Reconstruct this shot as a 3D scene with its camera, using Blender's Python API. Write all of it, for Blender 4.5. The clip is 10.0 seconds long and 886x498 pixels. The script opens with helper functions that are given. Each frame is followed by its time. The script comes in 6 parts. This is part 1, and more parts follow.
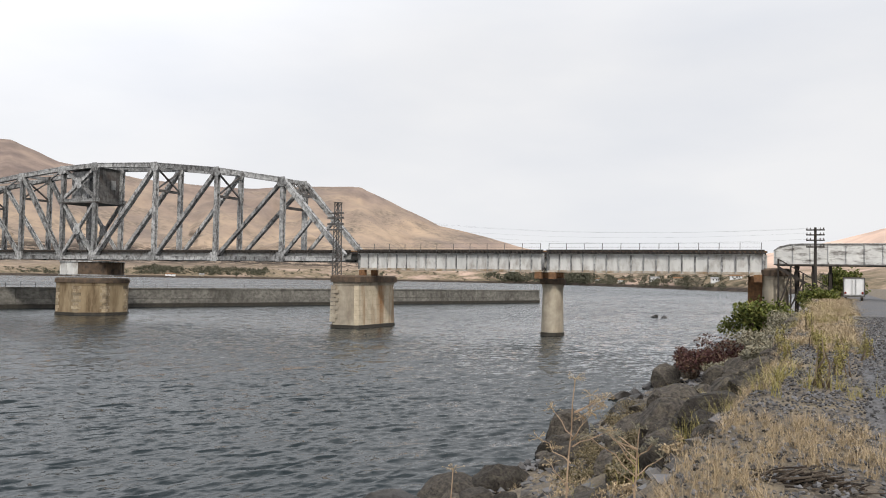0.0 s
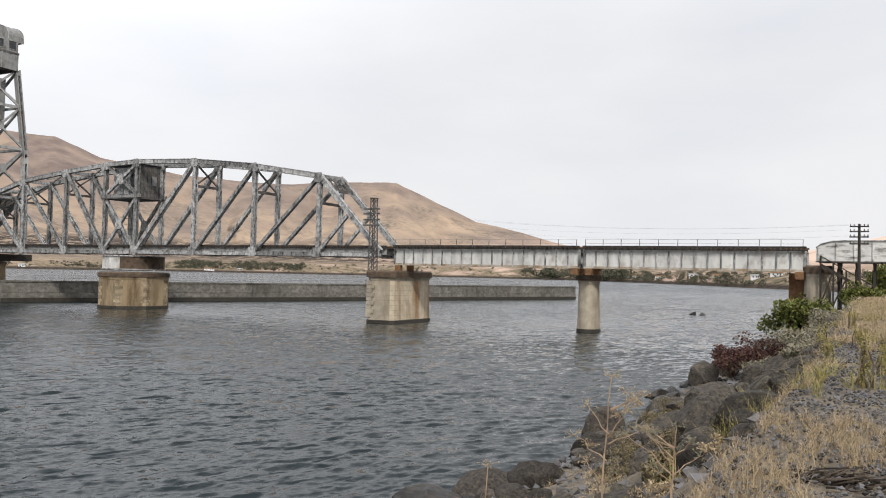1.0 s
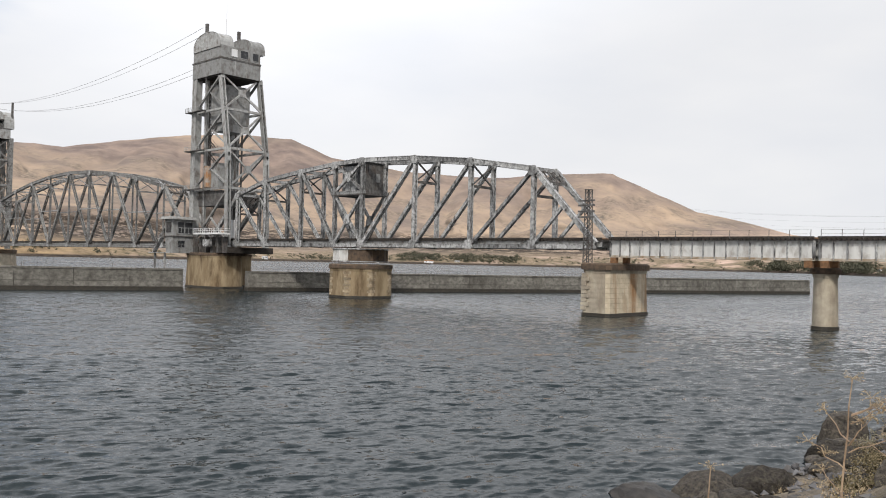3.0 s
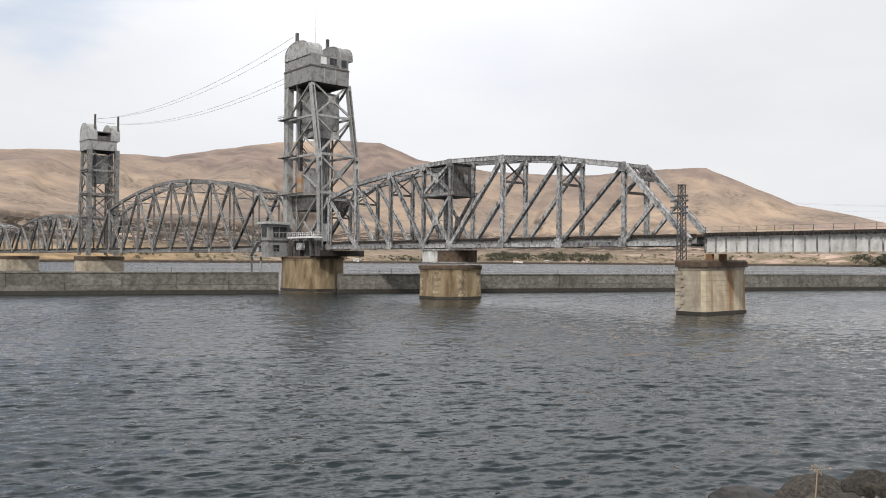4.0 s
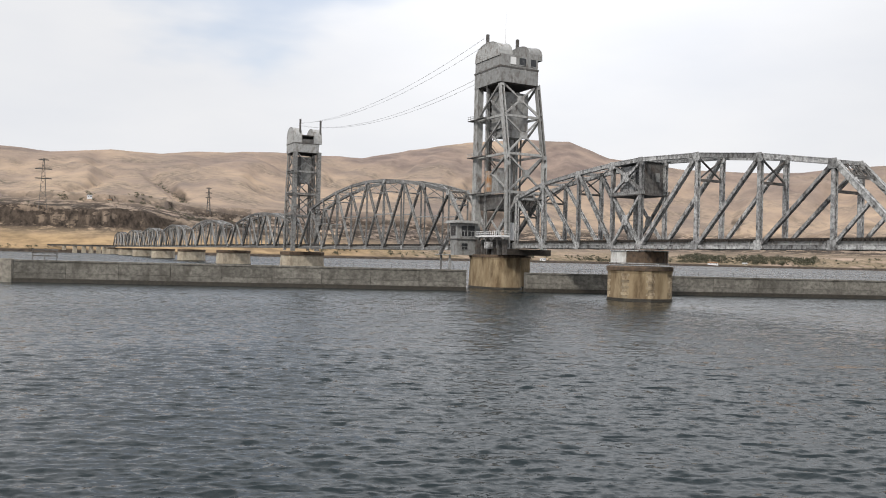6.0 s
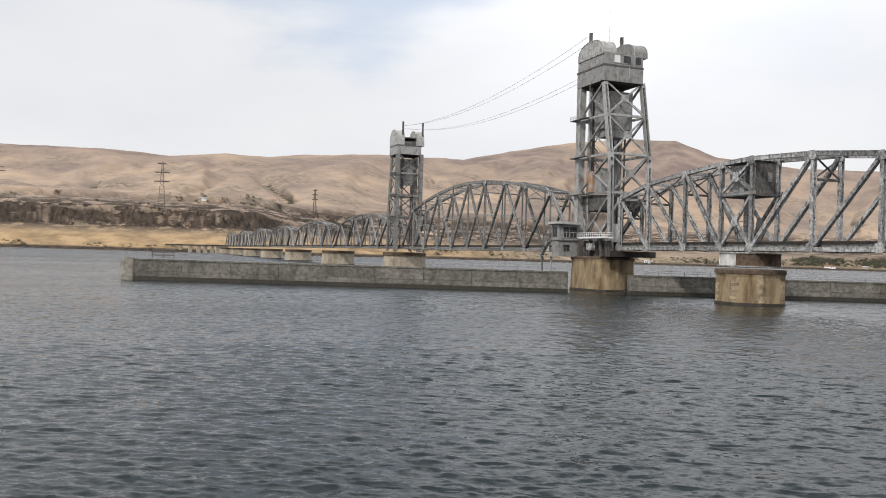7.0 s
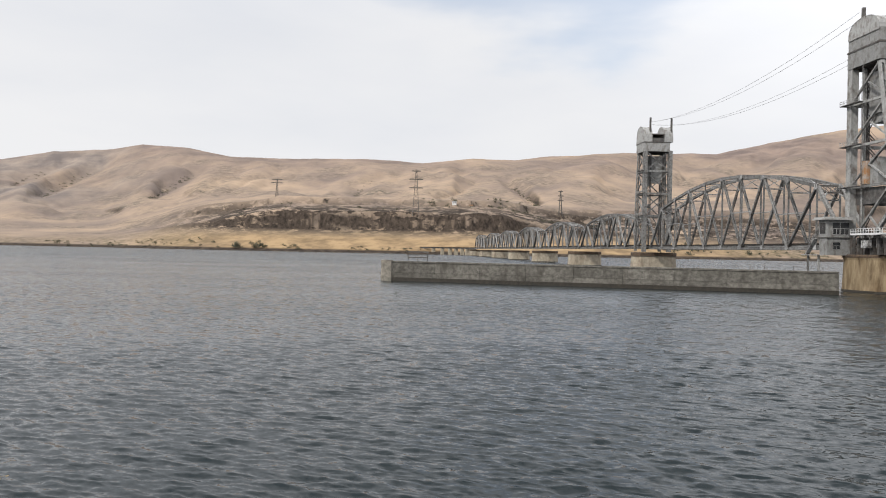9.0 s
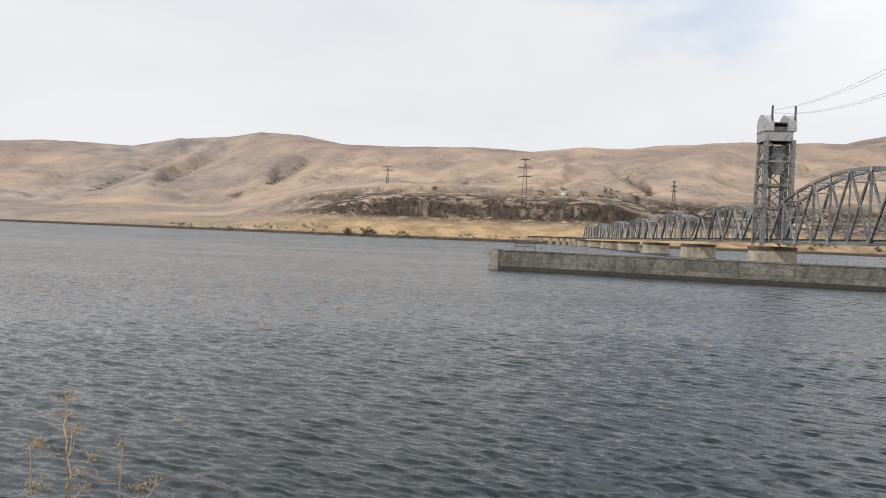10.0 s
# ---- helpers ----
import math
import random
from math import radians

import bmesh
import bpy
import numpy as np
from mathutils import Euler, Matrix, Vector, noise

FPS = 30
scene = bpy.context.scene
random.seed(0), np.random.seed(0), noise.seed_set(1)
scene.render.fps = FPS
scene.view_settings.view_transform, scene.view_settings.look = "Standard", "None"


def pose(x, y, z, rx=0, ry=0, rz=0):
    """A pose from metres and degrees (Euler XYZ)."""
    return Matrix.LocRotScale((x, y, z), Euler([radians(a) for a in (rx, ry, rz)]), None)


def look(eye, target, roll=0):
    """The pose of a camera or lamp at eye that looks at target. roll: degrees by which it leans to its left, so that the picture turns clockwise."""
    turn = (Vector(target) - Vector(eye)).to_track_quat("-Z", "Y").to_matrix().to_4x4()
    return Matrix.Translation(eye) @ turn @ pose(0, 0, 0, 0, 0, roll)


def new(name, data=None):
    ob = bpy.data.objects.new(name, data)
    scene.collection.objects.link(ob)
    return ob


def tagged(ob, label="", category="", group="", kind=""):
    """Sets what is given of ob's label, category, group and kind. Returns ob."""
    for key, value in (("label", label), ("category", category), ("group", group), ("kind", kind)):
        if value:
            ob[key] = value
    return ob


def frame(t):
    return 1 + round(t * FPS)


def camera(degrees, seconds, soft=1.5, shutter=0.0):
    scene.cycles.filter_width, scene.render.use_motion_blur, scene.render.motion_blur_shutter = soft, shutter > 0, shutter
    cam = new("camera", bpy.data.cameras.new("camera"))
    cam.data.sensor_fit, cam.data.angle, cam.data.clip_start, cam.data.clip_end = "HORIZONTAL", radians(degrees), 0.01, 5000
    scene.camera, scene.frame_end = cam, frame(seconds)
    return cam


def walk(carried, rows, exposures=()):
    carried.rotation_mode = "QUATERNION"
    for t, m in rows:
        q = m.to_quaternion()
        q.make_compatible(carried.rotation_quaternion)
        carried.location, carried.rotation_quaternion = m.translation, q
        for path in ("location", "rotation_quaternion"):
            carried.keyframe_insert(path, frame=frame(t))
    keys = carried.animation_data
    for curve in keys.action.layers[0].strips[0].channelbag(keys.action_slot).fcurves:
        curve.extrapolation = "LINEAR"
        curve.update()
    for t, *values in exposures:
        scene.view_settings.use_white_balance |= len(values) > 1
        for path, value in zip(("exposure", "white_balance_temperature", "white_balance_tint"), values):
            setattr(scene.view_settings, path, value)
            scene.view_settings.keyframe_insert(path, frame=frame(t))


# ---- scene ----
# World: x along the railway bridge towards the near shore, y across it, away from the eye; z = 0 is the river.
cam = camera(56.98, 10.0, 1.0)
EYE = (0.0, 0.0, 8.0)
ROWS = [
    (0.0, 25.77, 2.10, 1.03), (0.5, 26.46, 1.72, 0.86), (1.0, 28.26, 1.75, 1.29), (1.5, 31.82, 1.07, 1.10),
    (2.0, 36.44, 0.49, 0.41), (2.5, 39.94, 0.76, 1.16), (4.0, 49.45, 0.78, 0.44), (4.5, 52.23, 0.93, 0.53),
    (5.0, 55.59, 0.86, 0.91), (5.5, 59.33, 0.53, 1.11), (7.0, 69.58, 0.40, 1.74), (7.5, 74.43, -0.18, 1.41),
    (8.0, 77.92, -0.11, 1.59), (8.5, 81.90, 0.58, 1.47), (9.0, 86.73, 0.04, 1.14), (9.5, 90.98, -0.57, 1.27),
    (10.0, 94.22, -0.99, 2.26),
]
walk(cam, [(t, pose(*EYE, 90 + pitch, 0, yaw) @ pose(0, 0, 0, 0, 0, roll)) for t, yaw, pitch, roll in ROWS])

# ---- light ----
SUN_ELEVATION, SUN_AZIMUTH = 40.0, 142.0
world = bpy.data.worlds.new("sky")
scene.world = world
world.use_nodes = True


def build_sky():
    nt = world.node_tree
    nt.nodes.clear()
    out = nt.nodes.new("ShaderNodeOutputWorld")
    clear_bg = nt.nodes.new("ShaderNodeBackground")
    cloud_bg = nt.nodes.new("ShaderNodeBackground")
    mix = nt.nodes.new("ShaderNodeMixShader")
    sky = nt.nodes.new("ShaderNodeTexSky")
    sky.sky_type, sky.sun_disc = "NISHITA", False
    sky.sun_elevation, sky.sun_rotation = radians(SUN_ELEVATION), radians(SUN_AZIMUTH)
    clear_bg.inputs["Strength"].default_value = 0.15
    nt.links.new(sky.outputs["Color"], clear_bg.inputs["Color"])
    coord = nt.nodes.new("ShaderNodeTexCoord")
    # thin high cloud over nearly the whole sky, with soft streaks
    stretch = nt.nodes.new("ShaderNodeMapping")
    stretch.inputs["Scale"].default_value = (1.6, 1.6, 5.0)
    stretch.inputs["Rotation"].default_value = (0.15, 0.25, 0.4)
    nt.links.new(coord.outputs["Generated"], stretch.inputs["Vector"])
    n1 = nt.nodes.new("ShaderNodeTexNoise")
    n1.inputs["Scale"].default_value, n1.inputs["Detail"].default_value, n1.inputs["Roughness"].default_value = 1.3, 5.0, 0.5
    nt.links.new(stretch.outputs["Vector"], n1.inputs["Vector"])
    tone = nt.nodes.new("ShaderNodeValToRGB")
    tone.color_ramp.elements[0].position, tone.color_ramp.elements[0].color = 0.33, (0.83, 0.85, 0.90, 1)
    tone.color_ramp.elements[1].position, tone.color_ramp.elements[1].color = 0.64, (0.95, 0.95, 0.965, 1)
    nt.links.new(n1.outputs["Fac"], tone.inputs["Fac"])
    nt.links.new(tone.outputs["Color"], cloud_bg.inputs["Color"])
    # the cloud is thickest and brightest over the lift span
    bright = nt.nodes.new("ShaderNodeVectorMath")
    bright.operation = "DISTANCE"
    baz, bel = radians(55.0), radians(33.0)
    bright.inputs[1].default_value = (-math.sin(baz) * math.cos(bel), math.cos(baz) * math.cos(bel), math.sin(bel))
    nt.links.new(coord.outputs["Generated"], bright.inputs[0])
    lift = nt.nodes.new("ShaderNodeMapRange")
    lift.interpolation_type = "SMOOTHSTEP"
    lift.inputs["From Min"].default_value, lift.inputs["From Max"].default_value = 0.12, 0.58
    lift.inputs["To Min"].default_value, lift.inputs["To Max"].default_value = 1.27, 0.92
    nt.links.new(bright.outputs["Value"], lift.inputs["Value"])
    # the veil of cloud glows more towards the zenith
    up = nt.nodes.new("ShaderNodeSeparateXYZ")
    nt.links.new(coord.outputs["Generated"], up.inputs["Vector"])
    zenith = nt.nodes.new("ShaderNodeMapRange")
    zenith.interpolation_type = "SMOOTHSTEP"
    zenith.inputs["From Min"].default_value, zenith.inputs["From Max"].default_value = 0.24, 0.62
    zenith.inputs["To Min"].default_value, zenith.inputs["To Max"].default_value = 1.0, 1.5
    nt.links.new(up.outputs["Z"], zenith.inputs["Value"])
    glow = nt.nodes.new("ShaderNodeMath")
    glow.operation = "MULTIPLY"
    nt.links.new(lift.outputs["Result"], glow.inputs[0])
    nt.links.new(zenith.outputs["Result"], glow.inputs[1])
    nt.links.new(glow.outputs["Value"], cloud_bg.inputs["Strength"])
    # one thinning of the cloud where blue shows
    gap = nt.nodes.new("ShaderNodeVectorMath")
    gap.operation = "DISTANCE"
    az, el = radians(80.0), radians(23.5)
    gap.inputs[1].default_value = (-math.sin(az) * math.cos(el), math.cos(az) * math.cos(el), math.sin(el))
    nt.links.new(coord.outputs["Generated"], gap.inputs[0])
    add = nt.nodes.new("ShaderNodeMath")
    add.operation = "MULTIPLY_ADD"
    nt.links.new(n1.outputs["Fac"], add.inputs[0])
    add.inputs[1].default_value = 0.5
    nt.links.new(gap.outputs["Value"], add.inputs[2])
    fac = nt.nodes.new("ShaderNodeMapRange")
    fac.interpolation_type = "SMOOTHSTEP"
    fac.inputs["From Min"].default_value, fac.inputs["From Max"].default_value = 0.38, 0.47
    fac.inputs["To Min"].default_value, fac.inputs["To Max"].default_value = 0.56, 0.985
    nt.links.new(add.outputs["Value"], fac.inputs["Value"])
    nt.links.new(fac.outputs["Result"], mix.inputs["Fac"])
    nt.links.new(clear_bg.outputs["Background"], mix.inputs[1])
    nt.links.new(cloud_bg.outputs["Background"], mix.inputs[2])
    nt.links.new(mix.outputs["Shader"], out.inputs["Surface"])


build_sky()
sun = new("sun", bpy.data.lights.new("sun", "SUN"))
sun.data.energy, sun.data.angle, sun.data.color = 2.6, radians(5), (1.0, 0.94, 0.86)
_a, _e = radians(SUN_AZIMUTH), radians(SUN_ELEVATION)
sun.matrix_world = look((math.sin(_a) * math.cos(_e) * 100, math.cos(_a) * math.cos(_e) * 100, math.sin(_e) * 100), (0, 0, 0))


# ---- materials ----
def material(name, dark, light, rough=0.8, scale=1.0, metal=0.0, bump=0.0, bump_scale=8.0, stain=None, stain_scale=0.2,
             stain_amount=0.5, stretch=(1, 1, 1), specular=0.4, piece=0.0, stain_stretch=(1, 1, 1)):
    """Colour between two tones by fine noise, stains by coarse noise, relief by bump, all in metres."""
    m = bpy.data.materials.new(name)
    m.use_nodes = True
    nt = m.node_tree
    b = nt.nodes["Principled BSDF"]
    b.inputs["Metallic"].default_value = metal
    b.inputs["Specular IOR Level"].default_value = specular
    geo = nt.nodes.new("ShaderNodeNewGeometry")

    def mapped(factor):
        mp = nt.nodes.new("ShaderNodeMapping")
        mp.inputs["Scale"].default_value = factor
        nt.links.new(geo.outputs["Position"], mp.inputs["Vector"])
        return mp.outputs["Vector"]

    def noise_node(s, vec, detail=6.0, r=0.6):
        n = nt.nodes.new("ShaderNodeTexNoise")
        n.inputs["Scale"].default_value, n.inputs["Detail"].default_value, n.inputs["Roughness"].default_value = s, detail, r
        nt.links.new(vec, n.inputs["Vector"])
        return n.outputs["Fac"]

    fine = noise_node(scale, mapped(stretch))
    ramp = nt.nodes.new("ShaderNodeValToRGB")
    ramp.color_ramp.elements[0].position, ramp.color_ramp.elements[1].position = 0.34, 0.66
    ramp.color_ramp.elements[0].color, ramp.color_ramp.elements[1].color = (*dark, 1), (*light, 1)
    nt.links.new(fine, ramp.inputs["Fac"])
    colour = ramp.outputs["Color"]
    if stain:
        big = noise_node(stain_scale, mapped(stain_stretch), 5.0, 0.65)
        mask = nt.nodes.new("ShaderNodeMapRange")
        mask.inputs["From Min"].default_value, mask.inputs["From Max"].default_value = 0.48, 0.68
        mask.inputs["To Max"].default_value = stain_amount
        nt.links.new(big, mask.inputs["Value"])
        mx = nt.nodes.new("ShaderNodeMix")
        mx.data_type = "RGBA"
        nt.links.new(mask.outputs["Result"], mx.inputs["Factor"])
        nt.links.new(colour, mx.inputs["A"])
        mx.inputs["B"].default_value = (*stain, 1)
        colour = mx.outputs["Result"]
    if piece:
        info = nt.nodes.new("ShaderNodeObjectInfo")
        val = nt.nodes.new("ShaderNodeMapRange")
        val.inputs["To Min"].default_value, val.inputs["To Max"].default_value = 1 - piece, 1 + piece
        nt.links.new(info.outputs["Random"], val.inputs["Value"])
        hs = nt.nodes.new("ShaderNodeHueSaturation")
        nt.links.new(val.outputs["Result"], hs.inputs["Value"])
        nt.links.new(colour, hs.inputs["Color"])
        colour = hs.outputs["Color"]
    nt.links.new(colour, b.inputs["Base Color"])
    rr = nt.nodes.new("ShaderNodeMapRange")
    rr.inputs["To Min"].default_value, rr.inputs["To Max"].default_value = rough - 0.1, min(1, rough + 0.1)
    nt.links.new(fine, rr.inputs["Value"])
    nt.links.new(rr.outputs["Result"], b.inputs["Roughness"])
    if bump:
        bn = nt.nodes.new("ShaderNodeBump")
        bn.inputs["Strength"].default_value, bn.inputs["Distance"].default_value = 1.0, bump
        nt.links.new(noise_node(bump_scale, mapped(stretch), 8.0, 0.65), bn.inputs["Height"])
        nt.links.new(bn.outputs["Normal"], b.inputs["Normal"])
    return m


STEEL = material("weathered_silver_paint", (0.15, 0.152, 0.154), (0.45, 0.453, 0.45), 0.55, 2.2, 0.0, 0.01, 5, (0.028, 0.022, 0.02), 1.2, 0.97, piece=0.3, stain_stretch=(1.2, 1.2, 0.5))
STEEL_OLD = material("dull_grey_weathered_steel", (0.12, 0.12, 0.119), (0.265, 0.265, 0.258), 0.65, 2.0, 0.0, 0.01, 5, (0.05, 0.04, 0.034), 0.7, 0.9, piece=0.3)
RUST_SIDE = material("rust_streaked_pier_side", (0.40, 0.34, 0.25), (0.56, 0.48, 0.36), 0.9, 0.8, 0.0, 0.03, 2.5, (0.24, 0.12, 0.045), 0.32, 0.95, stain_stretch=(1, 1.2, 0.12))
STEEL_PALE = material("pale_grey_tower_paint", (0.245, 0.248, 0.245), (0.345, 0.349, 0.343), 0.6, 1.4, 0.0, 0.01, 5, (0.08, 0.055, 0.04), 0.7, 0.7, piece=0.3, stain_stretch=(1.2, 1.2, 0.7))
# for dark stained parts, and for inner bracing with the shade put into its colour
STEEL_DARK = material("dark_stained_and_shaded_steel", (0.045, 0.043, 0.042), (0.14, 0.135, 0.13), 0.7, 1.2, 0.0, 0.01, 5, (0.06, 0.038, 0.026), 0.4, 0.6)
GIRDER = material("chalky_pale_girder_paint", (0.47, 0.47, 0.46), (0.64, 0.64, 0.62), 0.7, 0.7, 0.0, 0.01, 5, (0.20, 0.165, 0.135), 0.9, 0.6, (1, 1, 0.25), stain_stretch=(1.2, 1.2, 0.6))
RUSTY = material("rusted_steel_edge", (0.10, 0.055, 0.03), (0.25, 0.13, 0.06), 0.85, 2.0, 0.0, 0.01, 6)
TIMBER = material("creosoted_timber", (0.018, 0.015, 0.013), (0.05, 0.042, 0.036), 0.9, 2.0, 0.0, 0.02, 9)
CONCRETE = material("old_pier_concrete", (0.28, 0.245, 0.195), (0.44, 0.39, 0.305), 0.9, 0.6, 0.0, 0.03, 2.5, (0.13, 0.09, 0.058), 0.2, 0.65, stain_stretch=(1, 1, 0.35))
CONCRETE_OCHRE = material("rust_washed_concrete", (0.17, 0.12, 0.067), (0.33, 0.26, 0.165), 0.9, 0.5, 0.0, 0.03, 2.5, (0.07, 0.042, 0.02), 0.34, 0.9, (1, 1, 0.3), stain_stretch=(1.3, 1.3, 0.3))
QUOIN = material("stained_corner_stone", (0.22, 0.175, 0.115), (0.40, 0.33, 0.235), 0.9, 0.9, 0.0, 0.04, 2.5, (0.09, 0.055, 0.03), 0.8, 0.9, piece=0.35)
CAP = material("rust_blackened_pier_cap", (0.05, 0.038, 0.03), (0.13, 0.09, 0.06), 0.9, 1.2, 0.0, 0.03, 3)
WET = material("wet_waterline_band", (0.02, 0.018, 0.014), (0.05, 0.042, 0.032), 0.5, 1.5, 0.0, 0.02, 3)
WALLSTONE = material("grey_guide_wall_concrete", (0.085, 0.08, 0.07), (0.20, 0.19, 0.168), 0.95, 1.1, 0.0, 0.05, 1.5, (0.055, 0.05, 0.042), 0.3, 0.8, (1, 1, 1.3), stain_stretch=(1, 1, 0.7), piece=0.16)
WALL_END = material("pale_weathered_wall_end", (0.17, 0.155, 0.13), (0.33, 0.305, 0.26), 0.95, 1.1, 0.0, 0.05, 1.5, (0.07, 0.06, 0.05), 0.3, 0.8)
CABLE = material("plain_dark_cable", (0.13, 0.13, 0.135), (0.17, 0.17, 0.175), 0.6, 1.0)
GLASS = material("dusty_dark_glass", (0.02, 0.022, 0.025), (0.05, 0.052, 0.055), 0.25, 1.0)
WHITE = material("white_paint", (0.62, 0.63, 0.64), (0.75, 0.75, 0.75), 0.5, 1.0)


# ---- building helpers ----
def part(name, bm, mat, parent=None, label="", smooth=False, kind=""):
    """Links a bmesh as one mesh object under a thing or a part."""
    me = bpy.data.meshes.new(name)
    bm.to_mesh(me)
    bm.free()
    for m in (mat if isinstance(mat, (list, tuple)) else [mat]):
        me.materials.append(m)
    if smooth:
        me.polygons.foreach_set("use_smooth", [True] * len(me.polygons))
    ob = new(name, me)
    if parent:
        ob.parent = parent
    return tagged(ob, label, kind=kind)


def thing(name, label, category, group="", kind="", at=(0, 0, 0)):
    ob = new(name)
    ob.location = at
    ob.empty_display_size = 0.2
    return tagged(ob, label, category, group, kind)


def box(bm, x0, x1, y0, y1, z0, z1, mi=0):
    vs = [bm.verts.new((x, y, z)) for z in (z0, z1) for y in (y0, y1) for x in (x0, x1)]
    for q in ((0, 2, 3, 1), (4, 5, 7, 6), (0, 1, 5, 4), (1, 3, 7, 5), (3, 2, 6, 7), (2, 0, 4, 6)):
        bm.faces.new([vs[i] for i in q]).material_index = mi
    return vs


def bar(bm, a, b, w, h, up=(0, 0, 1), mi=0):
    """A straight bar from a to b; h along up as far as it goes, w across."""
    a, b = Vector(a), Vector(b)
    d = (b - a).normalized()
    up = Vector(up)
    if abs(d.dot(up)) > 0.98:
        up = Vector((1, 0, 0))
    side = d.cross(up).normalized()
    upn = side.cross(d).normalized()
    vs = [bm.verts.new(p + side * (w / 2 * i) + upn * (h / 2 * j)) for p in (a, b) for i, j in ((-1, -1), (1, -1), (1, 1), (-1, 1))]
    for q in ((3, 2, 1, 0), (4, 5, 6, 7), (0, 1, 5, 4), (1, 2, 6, 5), (2, 3, 7, 6), (3, 0, 4, 7)):
        bm.faces.new([vs[i] for i in q]).material_index = mi


def box_member(bm, a, b, w, h, across=(0, 1, 0)):
    """A solid riveted chord with proud edge angles along its four edges."""
    a, b = Vector(a), Vector(b)
    d = (b - a).normalized()
    ac = Vector(across).normalized()
    upn = ac.cross(d).normalized()
    bar(bm, a, b, w * 0.86, h * 0.9, upn)
    for i in (-1, 1):
        for j in (-1, 1):
            o = ac * (i * w * 0.43) + upn * (j * h * 0.44)
            bar(bm, a + o, b + o, w * 0.16, h * 0.14, upn)


def laced_member(bm, a, b, w, h, across=(0, 1, 0)):
    """Two channels joined by zigzag lacing bars: the built-up posts and diagonals of old truss bridges."""
    a, b = Vector(a), Vector(b)
    length = (b - a).length
    d = (b - a) / length
    ac = Vector(across).normalized()
    sd = ac.cross(d).normalized()
    for i in (-1, 1):
        o = ac * (i * w * 0.42)
        bar(bm, a + o, b + o, w * 0.13, h, sd)
        for j in (-1, 1):
            p = ac * (i * w * 0.34) + sd * (j * h * 0.46)
            bar(bm, a + p, b + p, w * 0.2, h * 0.09, sd)
    n = max(4, int(length / (w * 1.3)))
    for k in range(n):
        s = -1 if k % 2 else 1
        for j in (-1, 1):
            o = sd * (j * h * 0.47)
            bar(bm, a + d * (length * k / n) + ac * (s * w * 0.36) + o, a + d * (length * (k + 1) / n) - ac * (s * w * 0.36) + o, 0.09, 0.03, sd)
    for e in (0.02, 0.93):
        p = a + d * (length * e)
        for j in (-1, 1):
            bar(bm, p + sd * (j * h * 0.5), p + d * (length * 0.05) + sd * (j * h * 0.5), w, 0.04, sd)


def member(name, a, b, w, h, parent, kind="box", mat=None, across=(0, 1, 0)):
    bm = bmesh.new()
    {"box": box_member, "lace": laced_member}[kind](bm, a, b, w, h, across) if kind != "bar" else bar(bm, a, b, w, h)
    return part(name, bm, mat or STEEL, parent)


# ---- river, far shore and hills ----
def smooth01(a, b, v):
    t = np.clip((v - a) / (b - a), 0, 1)
    return t * t * (3 - 2 * t)


def value_noise(x, y, seed):
    """Smooth value noise on a unit grid, for arrays."""
    xi, yi = np.floor(x).astype(np.int64), np.floor(y).astype(np.int64)
    fx, fy = x - xi, y - yi
    fx, fy = fx * fx * (3 - 2 * fx), fy * fy * (3 - 2 * fy)

    def hash_at(i, j):
        h = (i * 374761393 + j * 668265263 + seed * 974711) & 0xFFFFFFFF
        h = ((h ^ (h >> 13)) * 1274126177) & 0xFFFFFFFF
        return ((h ^ (h >> 16)) & 0xFFFF) / 65535.0

    top = hash_at(xi, yi) * (1 - fx) + hash_at(xi + 1, yi) * fx
    low = hash_at(xi, yi + 1) * (1 - fx) + hash_at(xi + 1, yi + 1) * fx
    return top * (1 - fy) + low * fy


def fractal(x, y, seed, octaves=4, gain=0.5):
    total, amp, norm = 0.0, 1.0, 0.0
    for k in range(octaves):
        total = total + amp * value_noise(x * 2 ** k, y * 2 ** k, seed + k)
        norm += amp
        amp *= gain
    return total / norm


def sheet(name, verts, rows, cols, mat, label, category, smooth=True, kind="structure"):
    faces = [(r * cols + c, r * cols + c + 1, (r + 1) * cols + c + 1, (r + 1) * cols + c) for r in range(rows - 1) for c in range(cols - 1)]
    me = bpy.data.meshes.new(name)
    me.from_pydata(verts.reshape(-1, 3).tolist(), [], faces)
    me.materials.append(mat)
    if smooth:
        me.polygons.foreach_set("use_smooth", [True] * len(faces))
    return tagged(new(name, me), label, category, kind=kind)


# ridge line of the hills: bearing (degrees left of +y) and height as an angle
RIDGE_AZ = (-60, -30, -12, -2.7, 0, 6, 12, 20, 22.8, 26, 29.2, 31.6, 35, 40, 46, 51.2, 53.9, 57, 61, 65.2, 68.3, 74.4, 79.4, 81.8, 84.8, 88.3, 91.5, 97, 101.4, 104.1, 107.1, 109.4, 112.3, 115.2, 120.4, 126, 140, 170)
RIDGE_EL = (2.5, 3.2, 3.9, 3.6, 2.9, 1.6, 1.2, 2.2, 3.0, 3.7, 5.2, 6.3, 6.2, 5.9, 6.2, 7.0, 8.1, 8.25, 8.0, 7.3, 6.7, 6.83, 6.6, 6.3, 6.4, 6.0, 6.2, 6.05, 6.0, 6.45, 6.5, 6.0, 5.75, 5.0, 5.0, 4.4, 4.0, 3.0)
SHORE_AZ = (-60, -8, -3, 0, 4, 8, 14, 20, 30, 45, 60, 85, 103, 115, 125, 140, 170)
